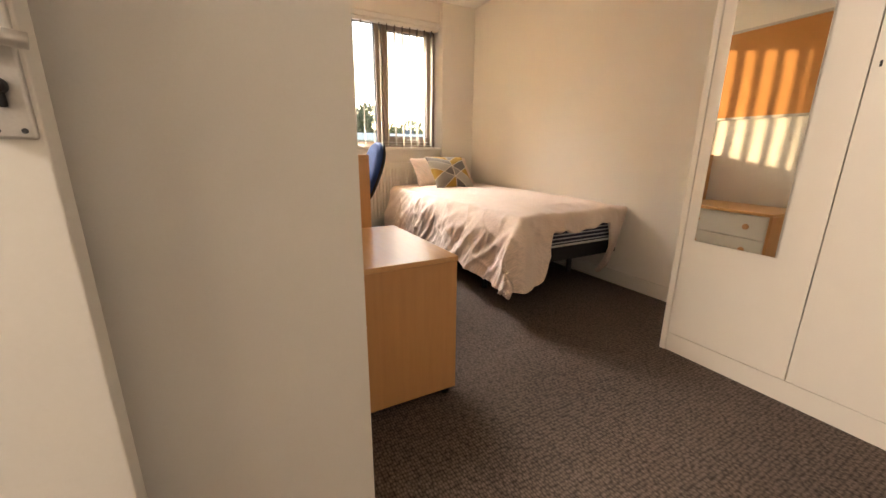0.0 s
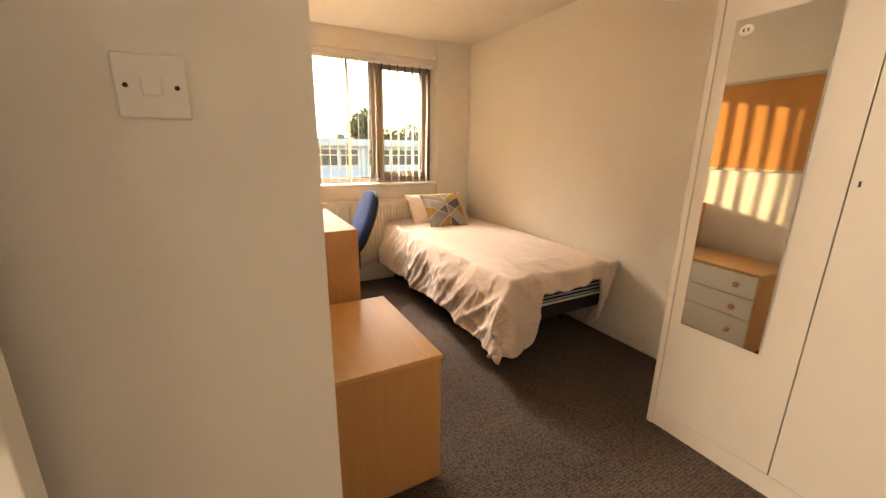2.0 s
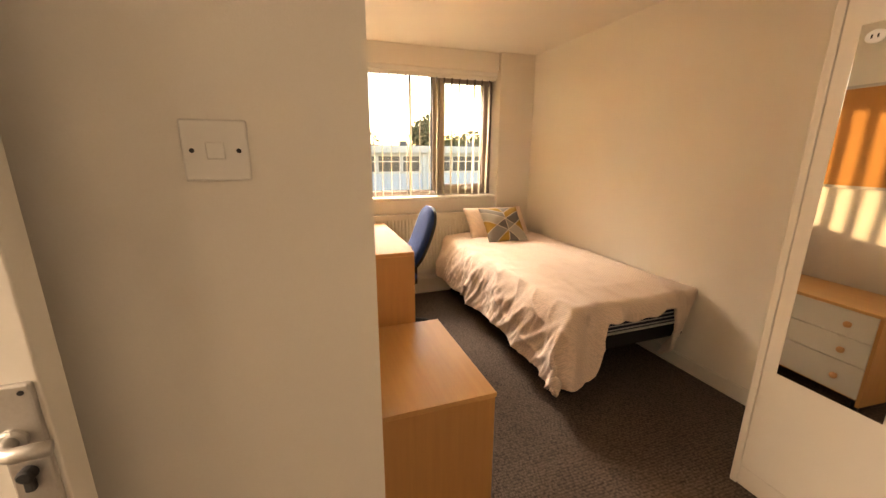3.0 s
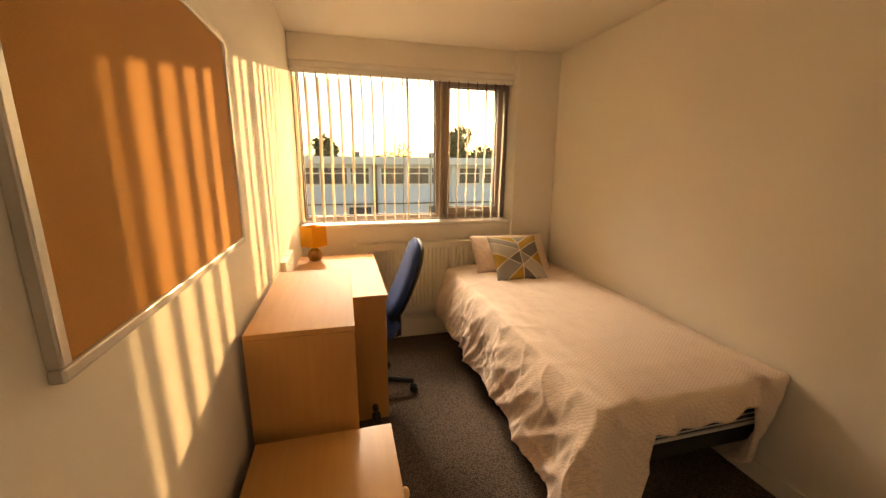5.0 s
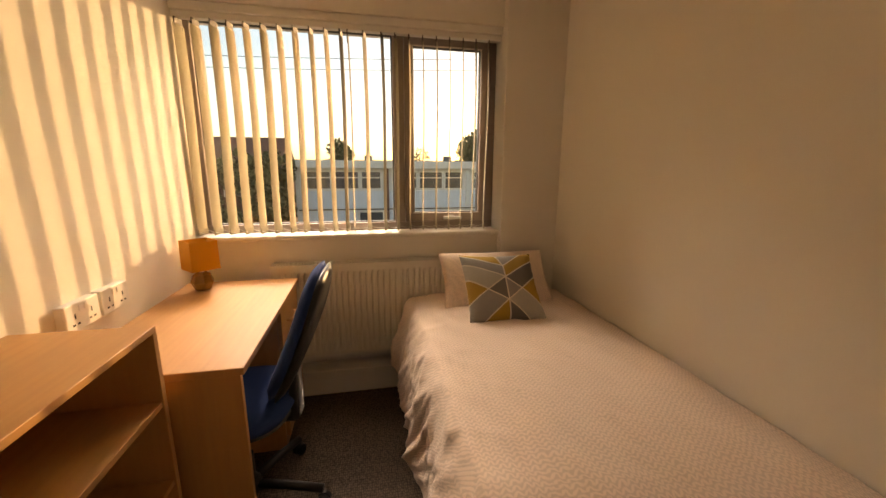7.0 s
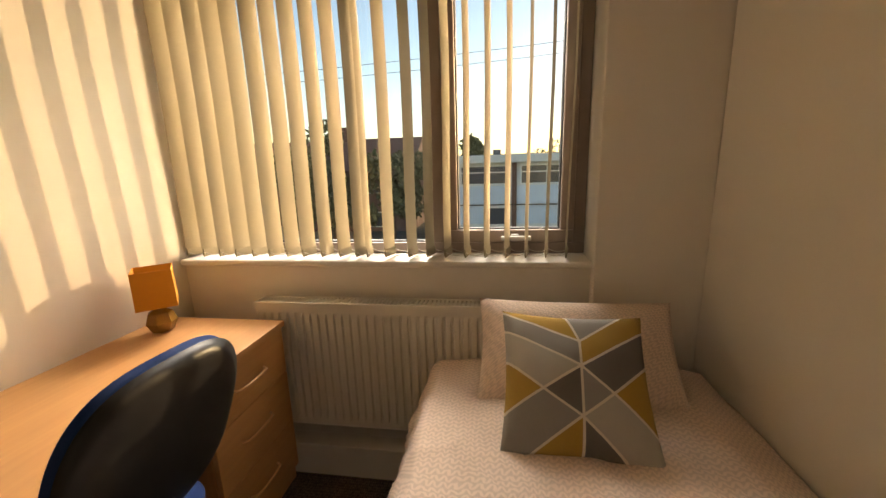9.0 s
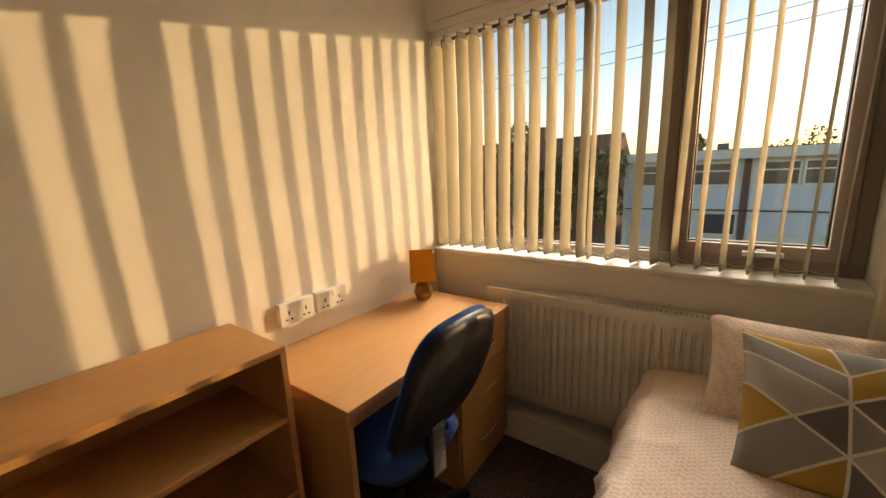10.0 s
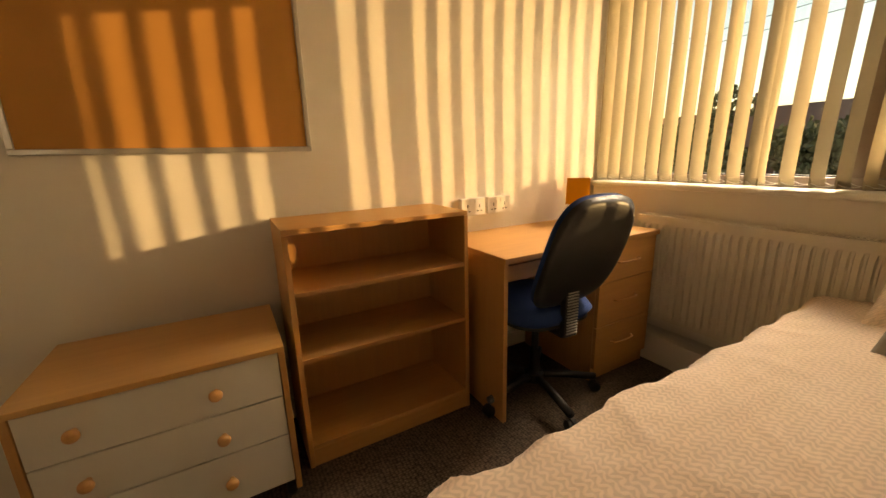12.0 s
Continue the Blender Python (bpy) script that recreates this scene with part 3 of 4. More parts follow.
# ---- sockets ----
def double_socket(y):
    s = thing("double_socket", "white double power socket on a raised back box", "power socket", "sockets above the desk", at=(WEST, y, 0.862))
    part("back_box", boxes((0, -0.072, -0.043, 0.022, 0.072, 0.043), bevel=0.003), M_PLASTIC, s)
    pl = part("face_plate", boxes((0.0222, -0.0735, -0.0435, 0.031, 0.0735, 0.0435), bevel=0.003), M_PLASTIC, s)
    for c in (-0.036, 0.036):
        for a, z, w, hh in ((0, 0.004, 0.003, 0.008), (-0.0105, -0.022, 0.0055, 0.003), (0.0105, -0.022, 0.0055, 0.003)):
            part("pin_hole", boxes((0.0305, c + a - w, z - hh, 0.0313, c + a + w, z + hh)), M_SLOT, pl)
    for c in (-0.012, 0.012):
        part("rocker", boxes((0.031, c - 0.006, 0.015, 0.034, c + 0.006, 0.035), bevel=0.001), M_PLASTIC, pl)
    return s


double_socket(4.045)
double_socket(4.207)

# ---- pinboard ----
pb = thing("pinboard", "orange-brown felt pinboard in slim aluminium frame on wall", "pinboard", at=(WEST, 2.855, 1.15))
part("felt", boxes((0.002, -0.41, 0.015, 0.012, 0.41, 0.595)), M_CORK, pb)
bm = boxes((0, -0.428, 0, 0.018, 0.428, 0.018), (0, -0.428, 0.592, 0.018, 0.428, 0.61), (0, -0.428, 0.018, 0.018, -0.41, 0.592), (0, 0.41, 0.018, 0.018, 0.428, 0.592), bevel=0.003)
part("frame", bm, M_STEEL, pb, "satin aluminium frame")

# ---- table lamp ----
lamp = thing("table_lamp", "small mustard table lamp, unlit, square shade, on desk", "lamp", at=(1.325, 4.70, 0.73))
lamp.rotation_euler = (0, 0, radians(42))
part("base", lathe([(0.026, 0), (0.036, 0.003), (0.052, 0.040), (0.040, 0.076), (0.018, 0.090)], 7), M_CERAMIC, lamp, "faceted ochre ceramic base")
part("neck", lathe([(0.012, 0.0895), (0.012, 0.112)], 16), M_PLASTIC, lamp)
bm = bmesh.new()
rings = []
for w, z in ((0.061, 0.105), (0.063, 0.105), (0.061, 0.245), (0.059, 0.245)):
    rings.append([bm.verts.new((sx * w, sy * w, z)) for sx, sy in ((-1, -1), (1, -1), (1, 1), (-1, 1))])
for a, b in zip(rings, rings[1:] + rings[:1]):
    for k in range(4):
        bm.faces.new((a[k], a[(k + 1) % 4], b[(k + 1) % 4], b[k]))
shade = part("shade", bm, M_SHADE, lamp, "square mustard fabric shade")
for z in (0.1055, 0.2385):
    w = 0.0635 if z < 0.2 else 0.0618
    part("trim", boxes((-w, -w, z, w, -w + 0.0012, z + 0.006), (-w, w - 0.0012, z, w, w, z + 0.006), (-w, -w + 0.0013, z, -w + 0.0012, w - 0.0013, z + 0.006), (w - 0.0012, -w + 0.0013, z, w, w - 0.0013, z + 0.006)), M_SHADE, shade)
part("lamp_holder", lathe([(0.014, 0.112), (0.014, 0.16), (0.022, 0.175), (0.026, 0.20), (0.012, 0.225)], 16), M_PLASTIC, lamp)


# ---- soft shapes ----
def pad(w, hgt, t, n=26, power=2.6, corner=0.06, sag=0.0, seed=0.0, both=True):
    """A stuffed pad in the xz plane, facing -y, with drawn-in sides and pointed corners."""
    bm = bmesh.new()
    sheets = []
    for side in (-1, 1):
        rows = []
        for i in range(n + 1):
            row = []
            for j in range(n + 1):
                u, v = 2 * i / n - 1, 2 * j / n - 1
                puff = max(0.0, (1 - abs(u) ** power) * (1 - abs(v) ** power)) ** 0.55
                x = u * w / 2 * (1 - corner * (1 - v * v) * abs(u))
                z = v * hgt / 2 * (1 - corner * (1 - u * u) * abs(v))
                wr = noise.noise((u * 2.3 + seed, v * 2.3, side * 3.0)) * 0.16 + noise.noise((u * 6 + seed, v * 6, side)) * 0.05
                row.append(bm.verts.new((x, side * t / 2 * puff * (1 + wr) + sag * v * v, z)))
            rows.append(row)
        sheets.append(rows)
        for i in range(n):
            for j in range(n):
                bm.faces.new((rows[i][j], rows[i + 1][j], rows[i + 1][j + 1], rows[i][j + 1]))
    bmesh.ops.remove_doubles(bm, verts=bm.verts, dist=0.0008)
    return bm


# ---- office chair ----
chair = thing("office_chair", "blue fabric swivel office chair with black back shell", "chair", at=(1.63, 4.12, 0))
chair.rotation_euler = (0, 0, radians(-3))


def rounded_slab(w, d, t, bend, n=18, power=5.0):
    """A rounded upholstered slab in the xy plane, curled by bend."""
    bm = bmesh.new()
    for side in (-1, 1):
        rows = []
        for i in range(n + 1):
            row = []
            for j in range(n + 1):
                u, v = 2 * i / n - 1, 2 * j / n - 1
                r = (abs(u) ** 3.2 + abs(v) ** 3.2) ** (1 / 3.2)
                q = max(abs(u), abs(v))
                s = q / r if r > 0 else 1
                edge = max(0.0, 1 - q ** power) ** 0.5
                row.append(bm.verts.new((u * s * w / 2, v * s * d / 2, side * t / 2 * edge + bend * (u * s) ** 2)))
            rows.append(row)
        for i in range(n):
            for j in range(n):
                bm.faces.new((rows[i][j], rows[i + 1][j], rows[i + 1][j + 1], rows[i][j + 1]))
    bmesh.ops.remove_doubles(bm, verts=bm.verts, dist=0.0008)
    return bm


part("seat", rounded_slab(0.47, 0.44, 0.11, 0.0), M_BLUE, chair, "blue fabric seat", smooth=True, m=pose(-0.03, 0, 0.455, 0, -2))
part("seat_shell", rounded_slab(0.44, 0.41, 0.05, 0.0), M_BLACK, chair, "black plastic under shell", smooth=True, m=pose(-0.03, 0, 0.415, 0, -2))
BACK_H = 0.50
BACK = pose(0.245, 0, 0.735, 0, 22) @ pose(0, 0, 0, 0, -90)
part("backrest", rounded_slab(BACK_H, 0.40, 0.065, 0.02), M_BLUE, chair, "blue fabric backrest", smooth=True, m=BACK)
shell = part("back_shell", rounded_slab(BACK_H + 0.005, 0.405, 0.045, 0.02), M_BLACK, chair, "glossy black plastic back shell", smooth=True, m=BACK @ pose(0, 0, -0.022))
bar = part("back_bar", boxes((0.185, -0.036, 0.38, 0.215, 0.036, 0.66), (-0.02, -0.036, 0.375, 0.2, 0.036, 0.395), bevel=0.006), M_BLACK, chair)
rib_me = mesh_of("rib", boxes((0.2155, -0.028, -0.0025, 0.2225, 0.028, 0.0025), bevel=0.001), M_STEEL)
for i in range(15):
    shared("rib", rib_me, bar, pose(0, 0, 0.40 + 0.0125 * i))
part("mechanism", boxes((-0.09, -0.07, 0.365, 0.07, 0.07, 0.412), bevel=0.008), M_BLACK, chair)
part("gas_column", lathe([(0.026, 0.09), (0.026, 0.23), (0.016, 0.232), (0.016, 0.37)], 18), M_BLACK, chair)
part("hub", lathe([(0.03, 0.06), (0.045, 0.07), (0.045, 0.11), (0.03, 0.12)], 20), M_BLACK, chair)
spoke_me = mesh_of("spoke", tube([(0.03, 0, 0.095), (0.15, 0, 0.092), (0.29, 0, 0.075)], 0.017, 10), M_BLACK, smooth=True)
castor_me = mesh_of("castor", lathe([(0.018, -0.022), (0.025, -0.018), (0.025, -0.004), (0.018, -0.002), (0.018, 0.002), (0.025, 0.004), (0.025, 0.018), (0.018, 0.022)], 18, pose(0.29, 0, 0.026, 90)), M_CASTOR, smooth=False)
for k in range(5):
    a = pose(0, 0, 0, 0, 0, 72 * k - 9)
    sp = shared("spoke", spoke_me, chair, a)
    shared("castor", castor_me, sp, pose(0, 0, 0))

# ---- bed ----
BX0, BX1, BY0, BY1 = 2.375, 3.285, 2.99, 4.84
bed = thing("bed", "single bed base with dark frame below the mattress", "bed", at=(2.83, 3.9, 0))
to_b = Matrix.Translation((-2.83, -3.9, 0))
for n_, r in (("side_rail", (BX0, BY0, 0.24, BX0 + 0.03, BY1, 0.33)), ("side_rail", (BX1 - 0.03, BY0, 0.24, BX1, BY1, 0.33)), ("end_rail", (BX0 + 0.0305, BY0, 0.24, BX1 - 0.0305, BY0 + 0.03, 0.33)), ("end_rail", (BX0 + 0.0305, BY1 - 0.03, 0.24, BX1 - 0.0305, BY1, 0.33))):
    part(n_, boxes(r, bevel=0.003), M_DARK, bed, m=to_b)
slat_me = mesh_of("slat", boxes((BX0 + 0.031, -0.035, 0.31, BX1 - 0.031, 0.035, 0.328)), M_BEECH)
for i in range(13):
    shared("slat", slat_me, bed, to_b @ pose(0, BY0 + 0.1 + (BY1 - BY0 - 0.2) * i / 12, 0))
for x, y in ((BX0 + 0.05, BY0 + 0.35), (BX1 - 0.06, BY0 + 0.35), (BX0 + 0.03, BY1 - 0.05), (BX1 - 0.04, BY1 - 0.05)):
    part("leg", tube([(x, y, 0), (x, y, 0.245)], 0.02, 12), M_DARK, bed, m=to_b)
mat_ob = thing("mattress", "navy and white striped mattress on the bed", "mattress", at=(2.83, 3.9, 0.33))
part("body", boxes((BX0 - 2.83 + 0.005, BY0 - 3.9 - 0.02, 0.0, BX1 - 2.83, BY1 - 3.9 - 0.003, 0.185), bevel=0.03), M_TICK, mat_ob)
part("piping", tube([(BX0 - 2.83 + 0.03, BY0 - 3.9 - 0.022, 0.018), (BX1 - 2.83 - 0.03, BY0 - 3.9 - 0.022, 0.018)], 0.007), M_TIE, mat_ob, "white piping along the lower edge")
part("tie", tube([(0.36, BY0 - 3.9 - 0.024, 0.15), (0.362, BY0 - 3.9 - 0.032, 0.07), (0.372, BY0 - 3.9 - 0.03, 0.02)], 0.005), M_TIE, mat_ob, "white cotton tie")


# ---- duvet ----
def duvet_mesh():
    zt, xr, yh = 0.558, 3.300, 4.86
    W, L = 0.925, 1.905
    nu, nv = 130, 190
    bm = bmesh.new()
    side, foot = 0.475, 0.62
    rows = []
    for i in range(nu + 1):
        s = (W + side) * i / nu
        row = []
        for j in range(nv + 1):
            a = j / nv
            t = s / (W + side)
            # length of cloth that hangs past the foot, longest at both corners
            k = max(0.0, min(1.0, (s - W + 0.21) / 0.10))
            corner = max(0.0, min(1.0, (0.20 - s) / 0.09))
            reach = 0.135 + 0.32 * k * k * (3 - 2 * k) + 0.52 * corner + 0.02 * math.sin(13 * s + 1)
            reach += 0.035 * noise.noise((s * 9, 3.1, 0)) + 0.03 * noise.noise((s * 24, 1.1, 0)) * (k + corner)
            if s > W:
                reach = min(reach, max(0.05, 0.2209 - (0.88 * (s - W)) ** 2) ** 0.5)
            r = (L + reach) * a
            hs, hr = max(0.0, s - W), max(0.0, r - L)
            lim = 0.42 + 0.035 * noise.noise((r * 3.0, 0.7, 2)) + 0.02 * math.sin(r * 8) + 0.07 * max(0, min(1, (r - L + 0.30) / 0.3))
            hs *= lim / side
            fs = 1 - math.exp(-hs / 0.08)
            fr = 1 - math.exp(-hr / 0.05)
            fold_s = (0.5 * noise.noise((r * 5.5, 1.5, 0.2)) + 0.35 * math.sin(r * 17 + 2.0 * noise.noise((r * 2, 0, 5)))) * 0.034 * min(1, hs / 0.25)
            fold_r = (0.6 * noise.noise((s * 6.0, 4.5, 0.2)) + 0.4 * math.sin(s * 21)) * 0.05 * min(1, hr / 0.2)
            x = xr - min(s, W) - 0.04 * fs - 0.15 * hs - fold_s - 0.10 * fs * min(1, hr / 0.1) * 0.5
            y = yh - min(r, L) - 0.05 * fr - (0.16 - 0.42 * corner) * hr - fold_r * (1 + 0.9 * corner)
            drop = math.hypot(max(0, hs - 0.03 * fs), max(0, hr - 0.03 * fr))
            drop = drop if drop < 0.40 else 0.40 + 0.4 * (drop - 0.40)
            z = zt - 0.96 * drop
            crown = 0.028 * min(1, s / 0.12, max(0, W - s) / 0.26 + 0.1) * min(1, (L - min(r, L)) / 0.2 + 0.2)
            wr = 0.008 * noise.noise((x * 3.2, y * 2.2, z * 2)) + 0.007 * noise.noise((x * 9, y * 6 + x * 5, z * 5)) + 0.0035 * noise.noise((x * 26, y * 13, z * 12))
            ridge = (1 - abs(noise.noise((x * 4 + y * 2, y * 5 - z * 4, z * 3)))) ** 7
            wr += 0.010 * ridge * (0.35 + 0.65 * min(1, (hs + hr) / 0.1 + max(0, s - W + 0.25) * 2))
            c1 = (1 - abs(noise.noise((y * 5.5 + z * 4.5, (y - z) * 1.3, 4.0)))) ** 5
            c2 = (1 - abs(noise.noise((y * 12 + z * 8, (y - z) * 2.2, 9.0)))) ** 6
            c3 = (1 - abs(noise.noise((y * 26 + z * 15, (y - z) * 4, 2.0)))) ** 5
            diag = (0.017 * c1 + 0.011 * c2 + 0.006 * c3) * min(1, hs / 0.2)
            if s > W - 0.05:
                x -= diag + wr
            if hr > 0.05:
                y -= wr + 0.008 * noise.noise((x * 18, z * 8, 1))
            row.append(bm.verts.new((min(x, 3.303), y, max(0.022, z + crown + wr))))
        rows.append(row)
    for i in range(nu):
        for j in range(nv):
            bm.faces.new((rows[i][j], rows[i + 1][j], rows[i + 1][j + 1], rows[i][j + 1]))
    return bm


dv = thing("duvet", "rumpled beige textured duvet hanging over the bed", "duvet", at=(2.83, 3.9, 0.55))
cover = part("cover", duvet_mesh(), M_BED, dv, smooth=True, m=Matrix.Translation((-2.83, -3.9, -0.55)))
sol = cover.modifiers.new("thickness", "SOLIDIFY")
sol.thickness, sol.offset = 0.02, -1

# ---- pillow and cushion ----
pil = thing("pillow", "beige textured pillow propped against the wall", "pillow", at=(2.84, 4.715, 0.70))
pil.rotation_euler = (radians(-41), 0, radians(-1))
part("pillow_case", pad(0.64, 0.36, 0.13, seed=2.0, corner=0.05, power=2.1), M_BED, pil, smooth=True)

cu = thing("cushion", "square cushion with ochre and grey triangle print", "cushion", at=(2.800, 4.512, 0.712))
cu.rotation_euler = (radians(-45), radians(1), radians(-1))


def cushion_mesh(size, t, n=26):
    # printed lines as pairs of ends on the unit square, v downwards
    lines = [((0.45, 0.0), (0.53, 0.24)), ((0.53, 0.24), (0.51, 1.0)), ((0.0, 0.02), (0.53, 0.24)), ((0.0, 0.17), (0.525, 0.42)), ((0.525, 0.42), (1.0, 0.82)),
             ((0.53, 0.24), (0.86, 0.0)), ((0.525, 0.42), (1.0, 0.13)), ((0.525, 0.42), (0.0, 0.75)), ((0.0, 0.40), (0.51, 0.74)), ((0.51, 0.74), (0.78, 1.0)),
             ((0.51, 0.74), (1.0, 0.38)), ((0.51, 0.74), (0.18, 1.0))]
    half = 0.0085
    bm = bmesh.new()
    verts = [[bm.verts.new((i / n, 0, 1 - j / n)) for j in range(n + 1)] for i in range(n + 1)]
    for i in range(n):
        for j in range(n):
            bm.faces.new((verts[i][j], verts[i][j + 1], verts[i + 1][j + 1], verts[i + 1][j]))
    for (ax, ay), (bx, by) in lines:
        d = Vector((bx - ax, 0, ay - by)).normalized()
        nrm = Vector((d.z, 0, -d.x))
        for sgn in (-1, 1):
            bmesh.ops.bisect_plane(bm, geom=bm.verts[:] + bm.edges[:] + bm.faces[:], dist=1e-5, plane_co=Vector((ax, 0, 1 - ay)) + nrm * half * sgn, plane_no=nrm)
    bm.faces.ensure_lookup_table()

    def near(p):
        best = 9.0
        for (ax, ay), (bx, by) in lines:
            a, b = Vector((ax, 1 - ay)), Vector((bx, 1 - by))
            k = max(0, min(1, (p - a).dot(b - a) / (b - a).length_squared))
            best = min(best, (p - a - (b - a) * k).length)
        return best

    seeds = {1: [(0.3, 0.06), (0.75, 0.2), (0.06, 0.6), (0.93, 0.62), (0.4, 0.94)], 2: [(0.2, 0.18), (0.85, 0.4), (0.4, 0.6), (0.58, 0.95)], 3: [(0.6, 0.06), (0.58, 0.6), (0.15, 0.85), (0.02, 0.1)]}
    lab = {}
    for f in bm.faces:
        c = f.calc_center_median()
        lab[f] = 4 if near(Vector((c.x, c.z))) < half * 1.02 else -1
    comp = []
    for f in bm.faces:
        if lab[f] != -1:
            continue
        stack, group = [f], []
        lab[f] = 0
        while stack:
            g = stack.pop()
            group.append(g)
            for e in g.edges:
                for o in e.link_faces:
                    if lab[o] == -1:
                        lab[o] = 0
                        stack.append(o)
        comp.append(group)
    for group in comp:
        cs = [g.calc_center_median() for g in group]
        best = 0
        for k, pts in seeds.items():
            for u, v in pts:
                if min((c.x - u) ** 2 + (c.z - 1 + v) ** 2 for c in cs) < 0.0006:
                    best = k
        for g in group:
            lab[g] = best
    for f in bm.faces:
        f.material_index = lab[f]
    back = bmesh.ops.duplicate(bm, geom=bm.faces[:])["geom"]
    bverts = {g for g in back if isinstance(g, bmesh.types.BMVert)}
    for v in bm.verts:
        u, w = 2 * v.co.x - 1, 2 * v.co.z - 1
        puff = max(0.0, (1 - abs(u) ** 2.4) * (1 - abs(w) ** 2.4)) ** 0.55
        wr = 1 + 0.12 * noise.noise((u * 2.4, w * 2.4, 7))
        sgn = 1 if v in bverts else -1
        v.co = (u * size / 2 * (1 - 0.07 * (1 - w * w) * abs(u)), sgn * t / 2 * puff * wr, w * size / 2 * (1 - 0.07 * (1 - u * u) * abs(w)))
    bmesh.ops.remove_doubles(bm, verts=bm.verts, dist=0.0004)
    return bm


me = mesh_of("cover", cushion_mesh(0.405, 0.12), M_LIGHT, M_GOLD, M_GREY, M_MID, M_PIPING, smooth=True)
ob = new("cover", me)
ob.parent = cu

# ---- outside: ground, terrace across the way, houses, trees, wires ----
GROUND = -3.1
bm = bmesh.new()
bm.faces.new([bm.verts.new(p) for p in ((-900, 5.4, GROUND), (900, 5.4, GROUND), (900, 1800, GROUND), (-900, 1800, GROUND))])
solid("ground", bm, M_TARMAC, "dark yard and verge between the buildings", "ground")
solid("facade_wall", boxes((-1.3, 5.27, GROUND, 1.06, 5.37, TOP), bevel=0), M_BROWNBRICK, "outer brick wall of this building", "wall")


def terrace():
    b = thing("terrace_block", "long flat-roofed two-storey block with pale blue panels", "building", at=(10, 26, GROUND))
    m = Matrix.Translation((-10, -26, -GROUND))
    x0, x1 = -1.6, 34.0
    part("wall", boxes((x0, 26.0, GROUND, x1, 33.0, 1.42)), M_RENDER, b, "pale rendered wall", m=m)
    part("roof", boxes((x0 - 0.4, 25.55, 1.42, x1 + 0.4, 33.4, 1.86), bevel=0.03), M_RENDER, b, "pale flat roof edge", m=m)
    part("roof_deck", boxes((x0 - 0.2, 25.8, 1.861, x1 + 0.2, 33.2, 1.90)), M_ROOF, b, m=m)
    for i in range(7):
        xa = x0 + 0.15 + i * 5.05
        part("cladding_panel", boxes((xa, 25.93, -0.92, xa + 4.75, 25.999, 0.12), bevel=0.01), M_PANEL, b, "pale blue cladding panel", m=m)
        part("cladding_panel", boxes((xa, 25.93, -2.1, xa + 3.1, 25.999, -1.05), bevel=0.01), M_PANEL, b, m=m)
        for k, (wa, wb) in enumerate(((0.2, 1.7), (1.8, 3.3), (3.4, 4.6))):
            w = part("window", boxes((xa + wa, 25.96, 0.2, xa + wb, 25.998, 1.28)), M_FAR_GLASS, b, m=m)
            part("frame", ring(xa + wa, 0.2, xa + wb, 1.28, 0.06, 25.93, 25.999), M_PLASTIC, w)
            part("transom", boxes((xa + wa + 0.06, 25.93, 0.86, xa + wb - 0.06, 25.958, 0.92)), M_PLASTIC, w)
        w = part("ground_window", boxes((xa + 3.2, 25.96, -2.2, xa + 4.7, 25.998, -1.1)), M_FAR_GLASS, b, m=m)
        part("frame", ring(xa + 3.2, -2.2, xa + 4.7, -1.1, 0.07, 25.93, 25.999), M_PLASTIC, w)
        part("pilaster", boxes((xa - 0.28, 25.85, GROUND, xa - 0.02, 25.999, 1.415), bevel=0.01), M_BROWNBRICK if i % 2 else M_RENDER, b, m=m)
    part("rail", boxes((x0, 25.70, -0.99, x1, 25.75, -0.93)), M_DARK, b, "thin dark rail line", m=m)
    for xs in (2.2, 7.4, 12.5, 16.8):
        part("roof_vent", boxes((xs, 28, 1.9, xs + 0.5, 28.5, 2.25), bevel=0.03), M_ROOF, b, m=m)
    return b


terrace()
dish = thing("satellite_dish", "small white satellite dish on the far block", "satellite dish", at=(6.15, 25.45, -2.55))
part("reflector", lathe([(0.02, 0.0), (0.2, 0.03), (0.34, 0.10), (0.35, 0.10), (0.21, 0.02), (0.03, -0.02)], 24, pose(0, 0, 0, 75, 0, 20)), M_PLASTIC, dish, smooth=True)
part("arm", tube([(0, 0.02, 0), (0.0, 0.3, -0.1), (0.0, 0.56, -0.1)], 0.025), M_DARK, dish)


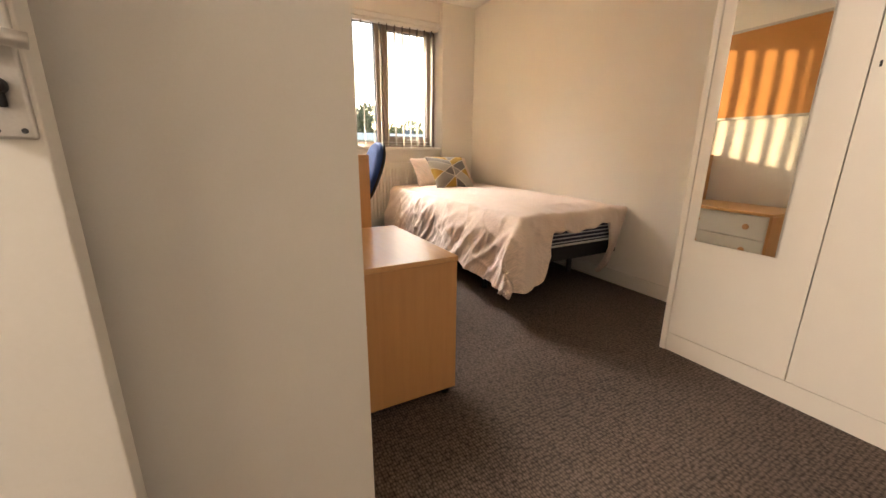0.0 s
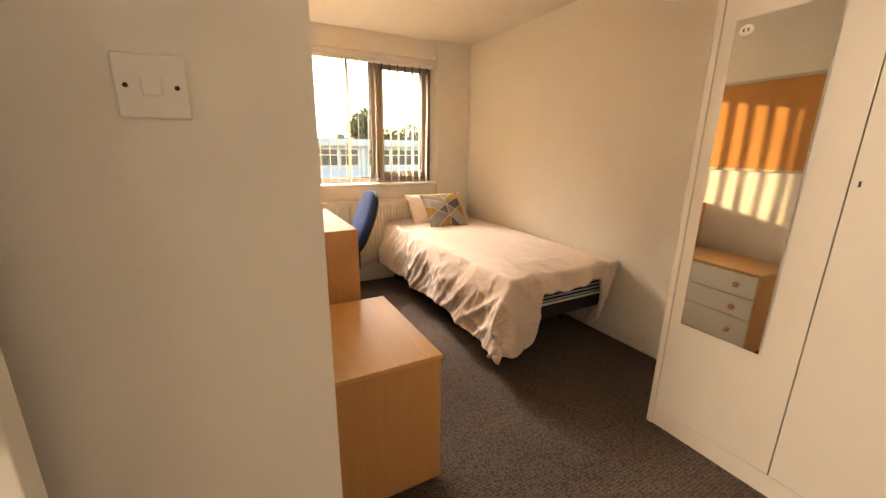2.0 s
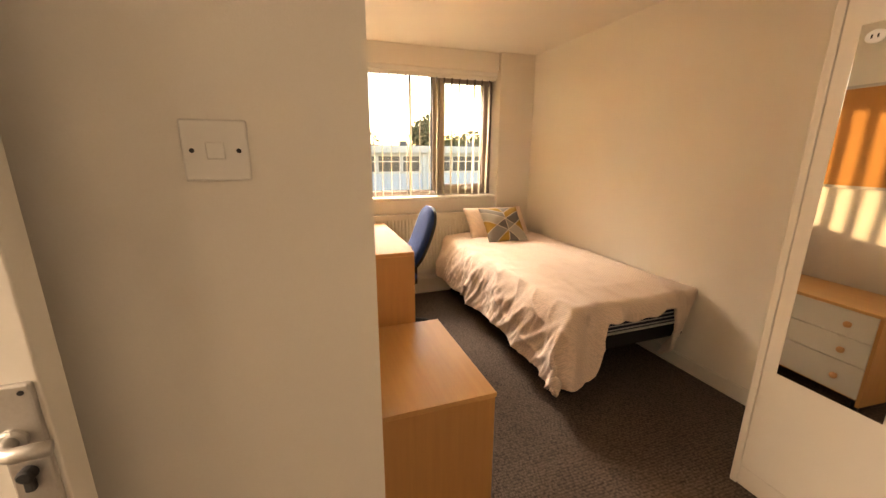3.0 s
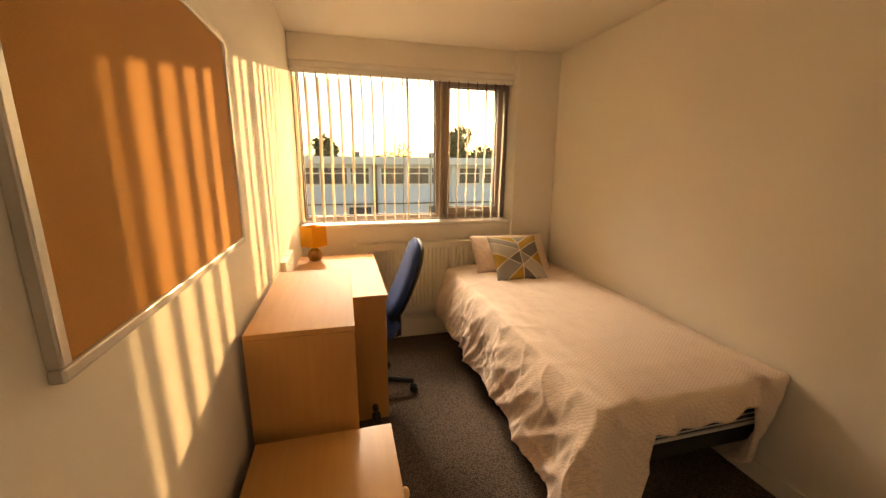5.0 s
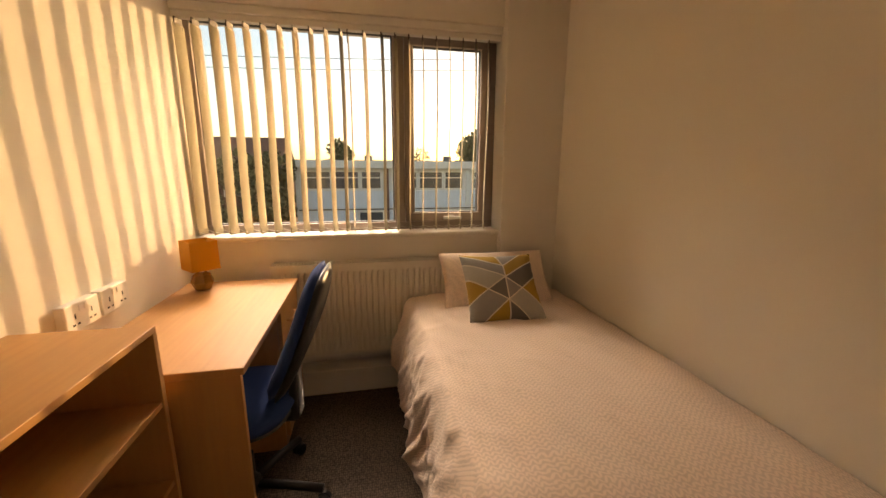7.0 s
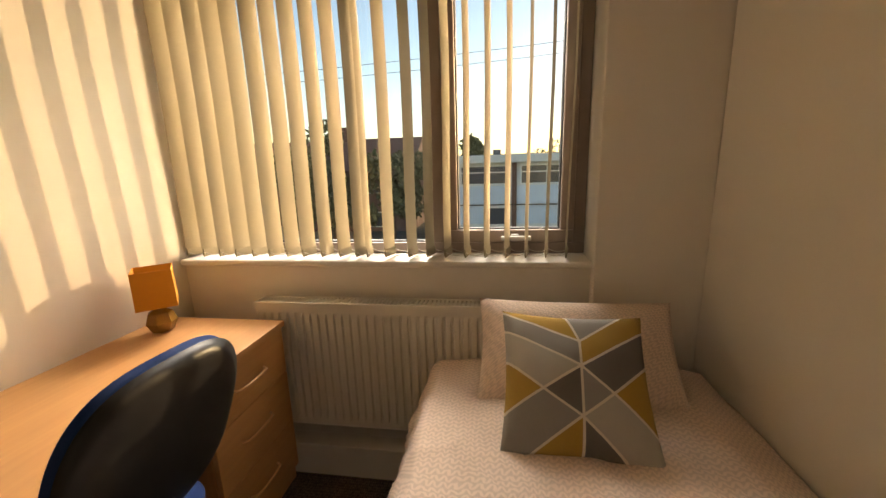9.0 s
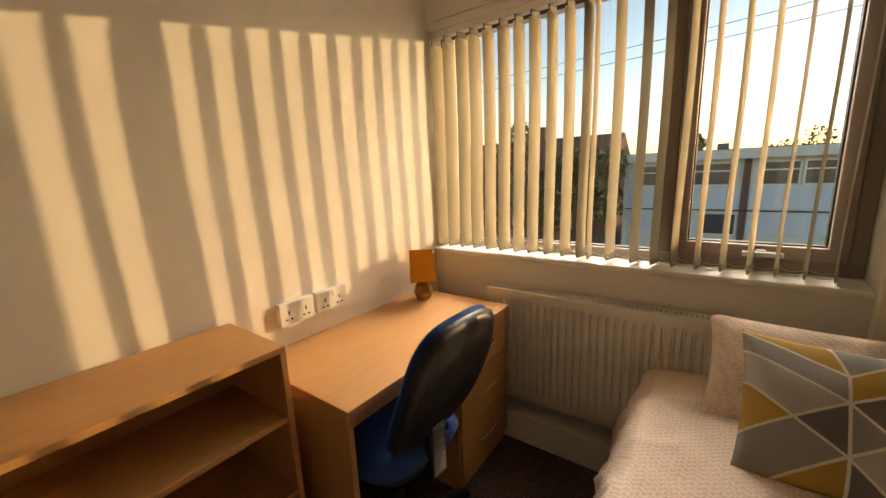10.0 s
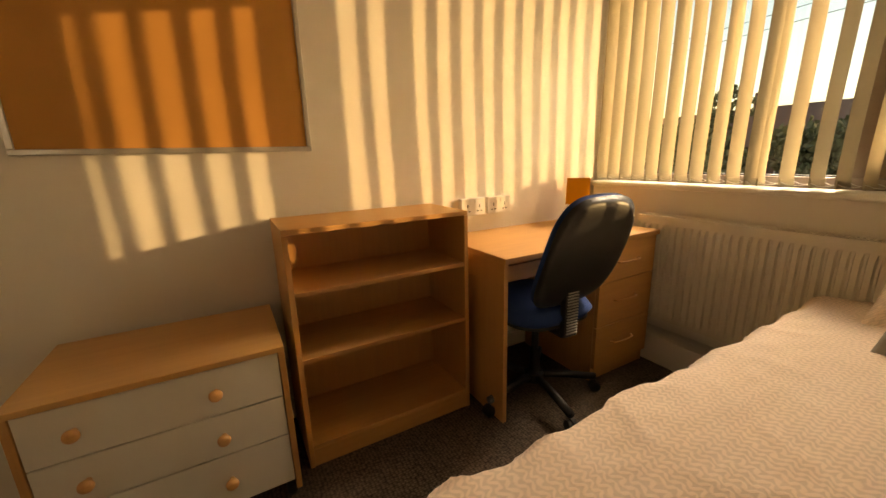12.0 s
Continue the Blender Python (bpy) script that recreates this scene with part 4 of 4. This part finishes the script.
def house(x, y, w, d, eaves, ridge, label):
    b = thing("house", label, "house", "houses beyond the yard", at=(x, y, GROUND))
    part("wall", boxes((-w / 2, -d / 2, 0, w / 2, d / 2, eaves - GROUND)), M_BROWNBRICK, b)
    bm = bmesh.new()
    e, r = eaves - GROUND, ridge - GROUND
    vs = [bm.verts.new(p) for p in ((-w / 2 - 0.3, -d / 2 - 0.3, e), (w / 2 + 0.3, -d / 2 - 0.3, e), (w / 2 + 0.3, d / 2 + 0.3, e), (-w / 2 - 0.3, d / 2 + 0.3, e), (-w / 2 - 0.3, 0, r), (w / 2 + 0.3, 0, r))]
    for f in ((0, 1, 5, 4), (2, 3, 4, 5), (0, 4, 3), (1, 2, 5), (3, 2, 1, 0)):
        bm.faces.new([vs[k] for k in f])
    roof = part("roof", bm, M_TILE, b)
    part("chimney", boxes((-w / 4, -0.3, r - 0.5, -w / 4 + 0.6, 0.3, r + 0.9), bevel=0.02), M_BROWNBRICK, roof)
    for xa in (-w * 0.32, w * 0.1):
        for z in (e - 1.6, e - 4.0):
            wi = part("window", boxes((xa, -d / 2 - 0.03, z, xa + 1.1, -d / 2 - 0.001, z + 1.1)), M_FAR_GLASS, b)
            part("frame", ring(xa, z, xa + 1.1, z + 1.1, 0.07, -d / 2 - 0.06, -d / 2 - 0.031), M_PLASTIC, wi)


house(-7.5, 33, 8, 7, 1.2, 3.6, "dark brick house with tiled roof across the yard")
house(-18, 36, 9, 7, 1.2, 3.8, "dark brick house further along the yard")


def tree(x, y, height, radius, seed, label, dense=520, squash=1.0):
    rnd = random.Random(seed)
    t = thing("tree", label, "tree", "trees outside", at=(x, y, GROUND))
    part("trunk", lathe([(0.28, 0), (0.2, height * 0.3), (0.12, height * 0.6), (0.05, height * 0.85)], 9), M_BARK, t)
    bm = bmesh.new()
    for k in range(7):
        a = 6.283 * k / 7 + rnd.uniform(-0.3, 0.3)
        z = height * rnd.uniform(0.4, 0.7)
        p = tube([(0, 0, z), (radius * 0.4 * math.cos(a), radius * 0.4 * math.sin(a), z + height * 0.09), (radius * 0.75 * math.cos(a), radius * 0.75 * math.sin(a), z + height * 0.16)], 0.05, 5)
        m_ = bpy.data.meshes.new("tmp")
        p.to_mesh(m_)
        p.free()
        bm.from_mesh(m_)
        bpy.data.meshes.remove(m_)
    part("limbs", bm, M_BARK, t)
    verts, faces = [], []
    lobes = [(Vector((rnd.gauss(0, 0.42), rnd.gauss(0, 0.42), rnd.gauss(0, 0.4))) * radius, radius * rnd.uniform(0.32, 0.6)) for _ in range(11)]
    cz = height - radius * squash
    for k in range(dense * 9):
        c, lr = lobes[k % len(lobes)]
        d = Vector((rnd.gauss(0, 1), rnd.gauss(0, 1), rnd.gauss(0, 1))).normalized() * lr * rnd.uniform(0.55, 1.06)
        p = c + d
        p = Vector((p.x, p.y, p.z * squash + cz))
        q = Euler((rnd.uniform(0, 6), rnd.uniform(0, 6), rnd.uniform(0, 6))).to_matrix()
        s = rnd.uniform(0.07, 0.16)
        b0 = len(verts)
        for o in ((-s, -s * 0.6, 0), (s, -s * 0.6, 0.03), (s, s * 0.6, 0), (-s, s * 0.6, 0.03)):
            verts.append(p + q @ Vector(o))
        faces.append((b0, b0 + 1, b0 + 2, b0 + 3))
    me_ = bpy.data.meshes.new("crown")
    me_.from_pydata(verts, [], faces)
    me_.materials.append(M_LEAF)
    o = new("crown", me_)
    o.parent = t
    o["kind"] = "stuff"


tree(0.14, 40, 6.8, 1.7, 3, "dark rounded evergreen tree beyond the block")
tree(13.8, 42, 8.2, 2.4, 5, "tall airy tree behind the flat roof")
tree(18.5, 44, 6.8, 3.0, 6, "low spreading tree behind the flat roof")
tree(-3.4, 24, 5.4, 1.9, 8, "dark garden tree beside the block")
tree(-5.5, 21, 4.8, 1.8, 9, "dark shrubby garden tree near the yard")
tree(-9.5, 26, 6.3, 2.3, 10, "dark garden tree in front of the house")
for i, (x, y, hh, r) in enumerate(((6, 60, 6.6, 3.0), (10, 62, 6.9, 2.6), (24, 60, 7.4, 3.5), (31, 66, 8.0, 4), (-24, 40, 8, 3.5), (-1.5, 58, 6.4, 2.6))):
    tree(x, y, hh, r, 20 + i, "distant tree on the skyline", dense=330)

for z0, z1 in ((6.6, 9.5), (7.2, 10.1)):
    w = thing("overhead_wire", "thin dark overhead wire crossing the sky", "cable", "wires over the yard", at=(0, 27, z0))
    part("wire", tube([(-26 + 6 * k, 0, (z1 - z0) * k / 10 - 0.9 * (1 - (k / 5 - 1) ** 2)) for k in range(11)], 0.016, 5), M_DARK, w)
for x, zt in ((-26, 7.6), (34, 10.4)):
    p = thing("utility_pole", "tall dark wooden utility pole carrying wires", "pole", at=(x, 27, GROUND))
    part("post", lathe([(0.16, 0), (0.11, zt - GROUND)], 10), M_BARK, p)
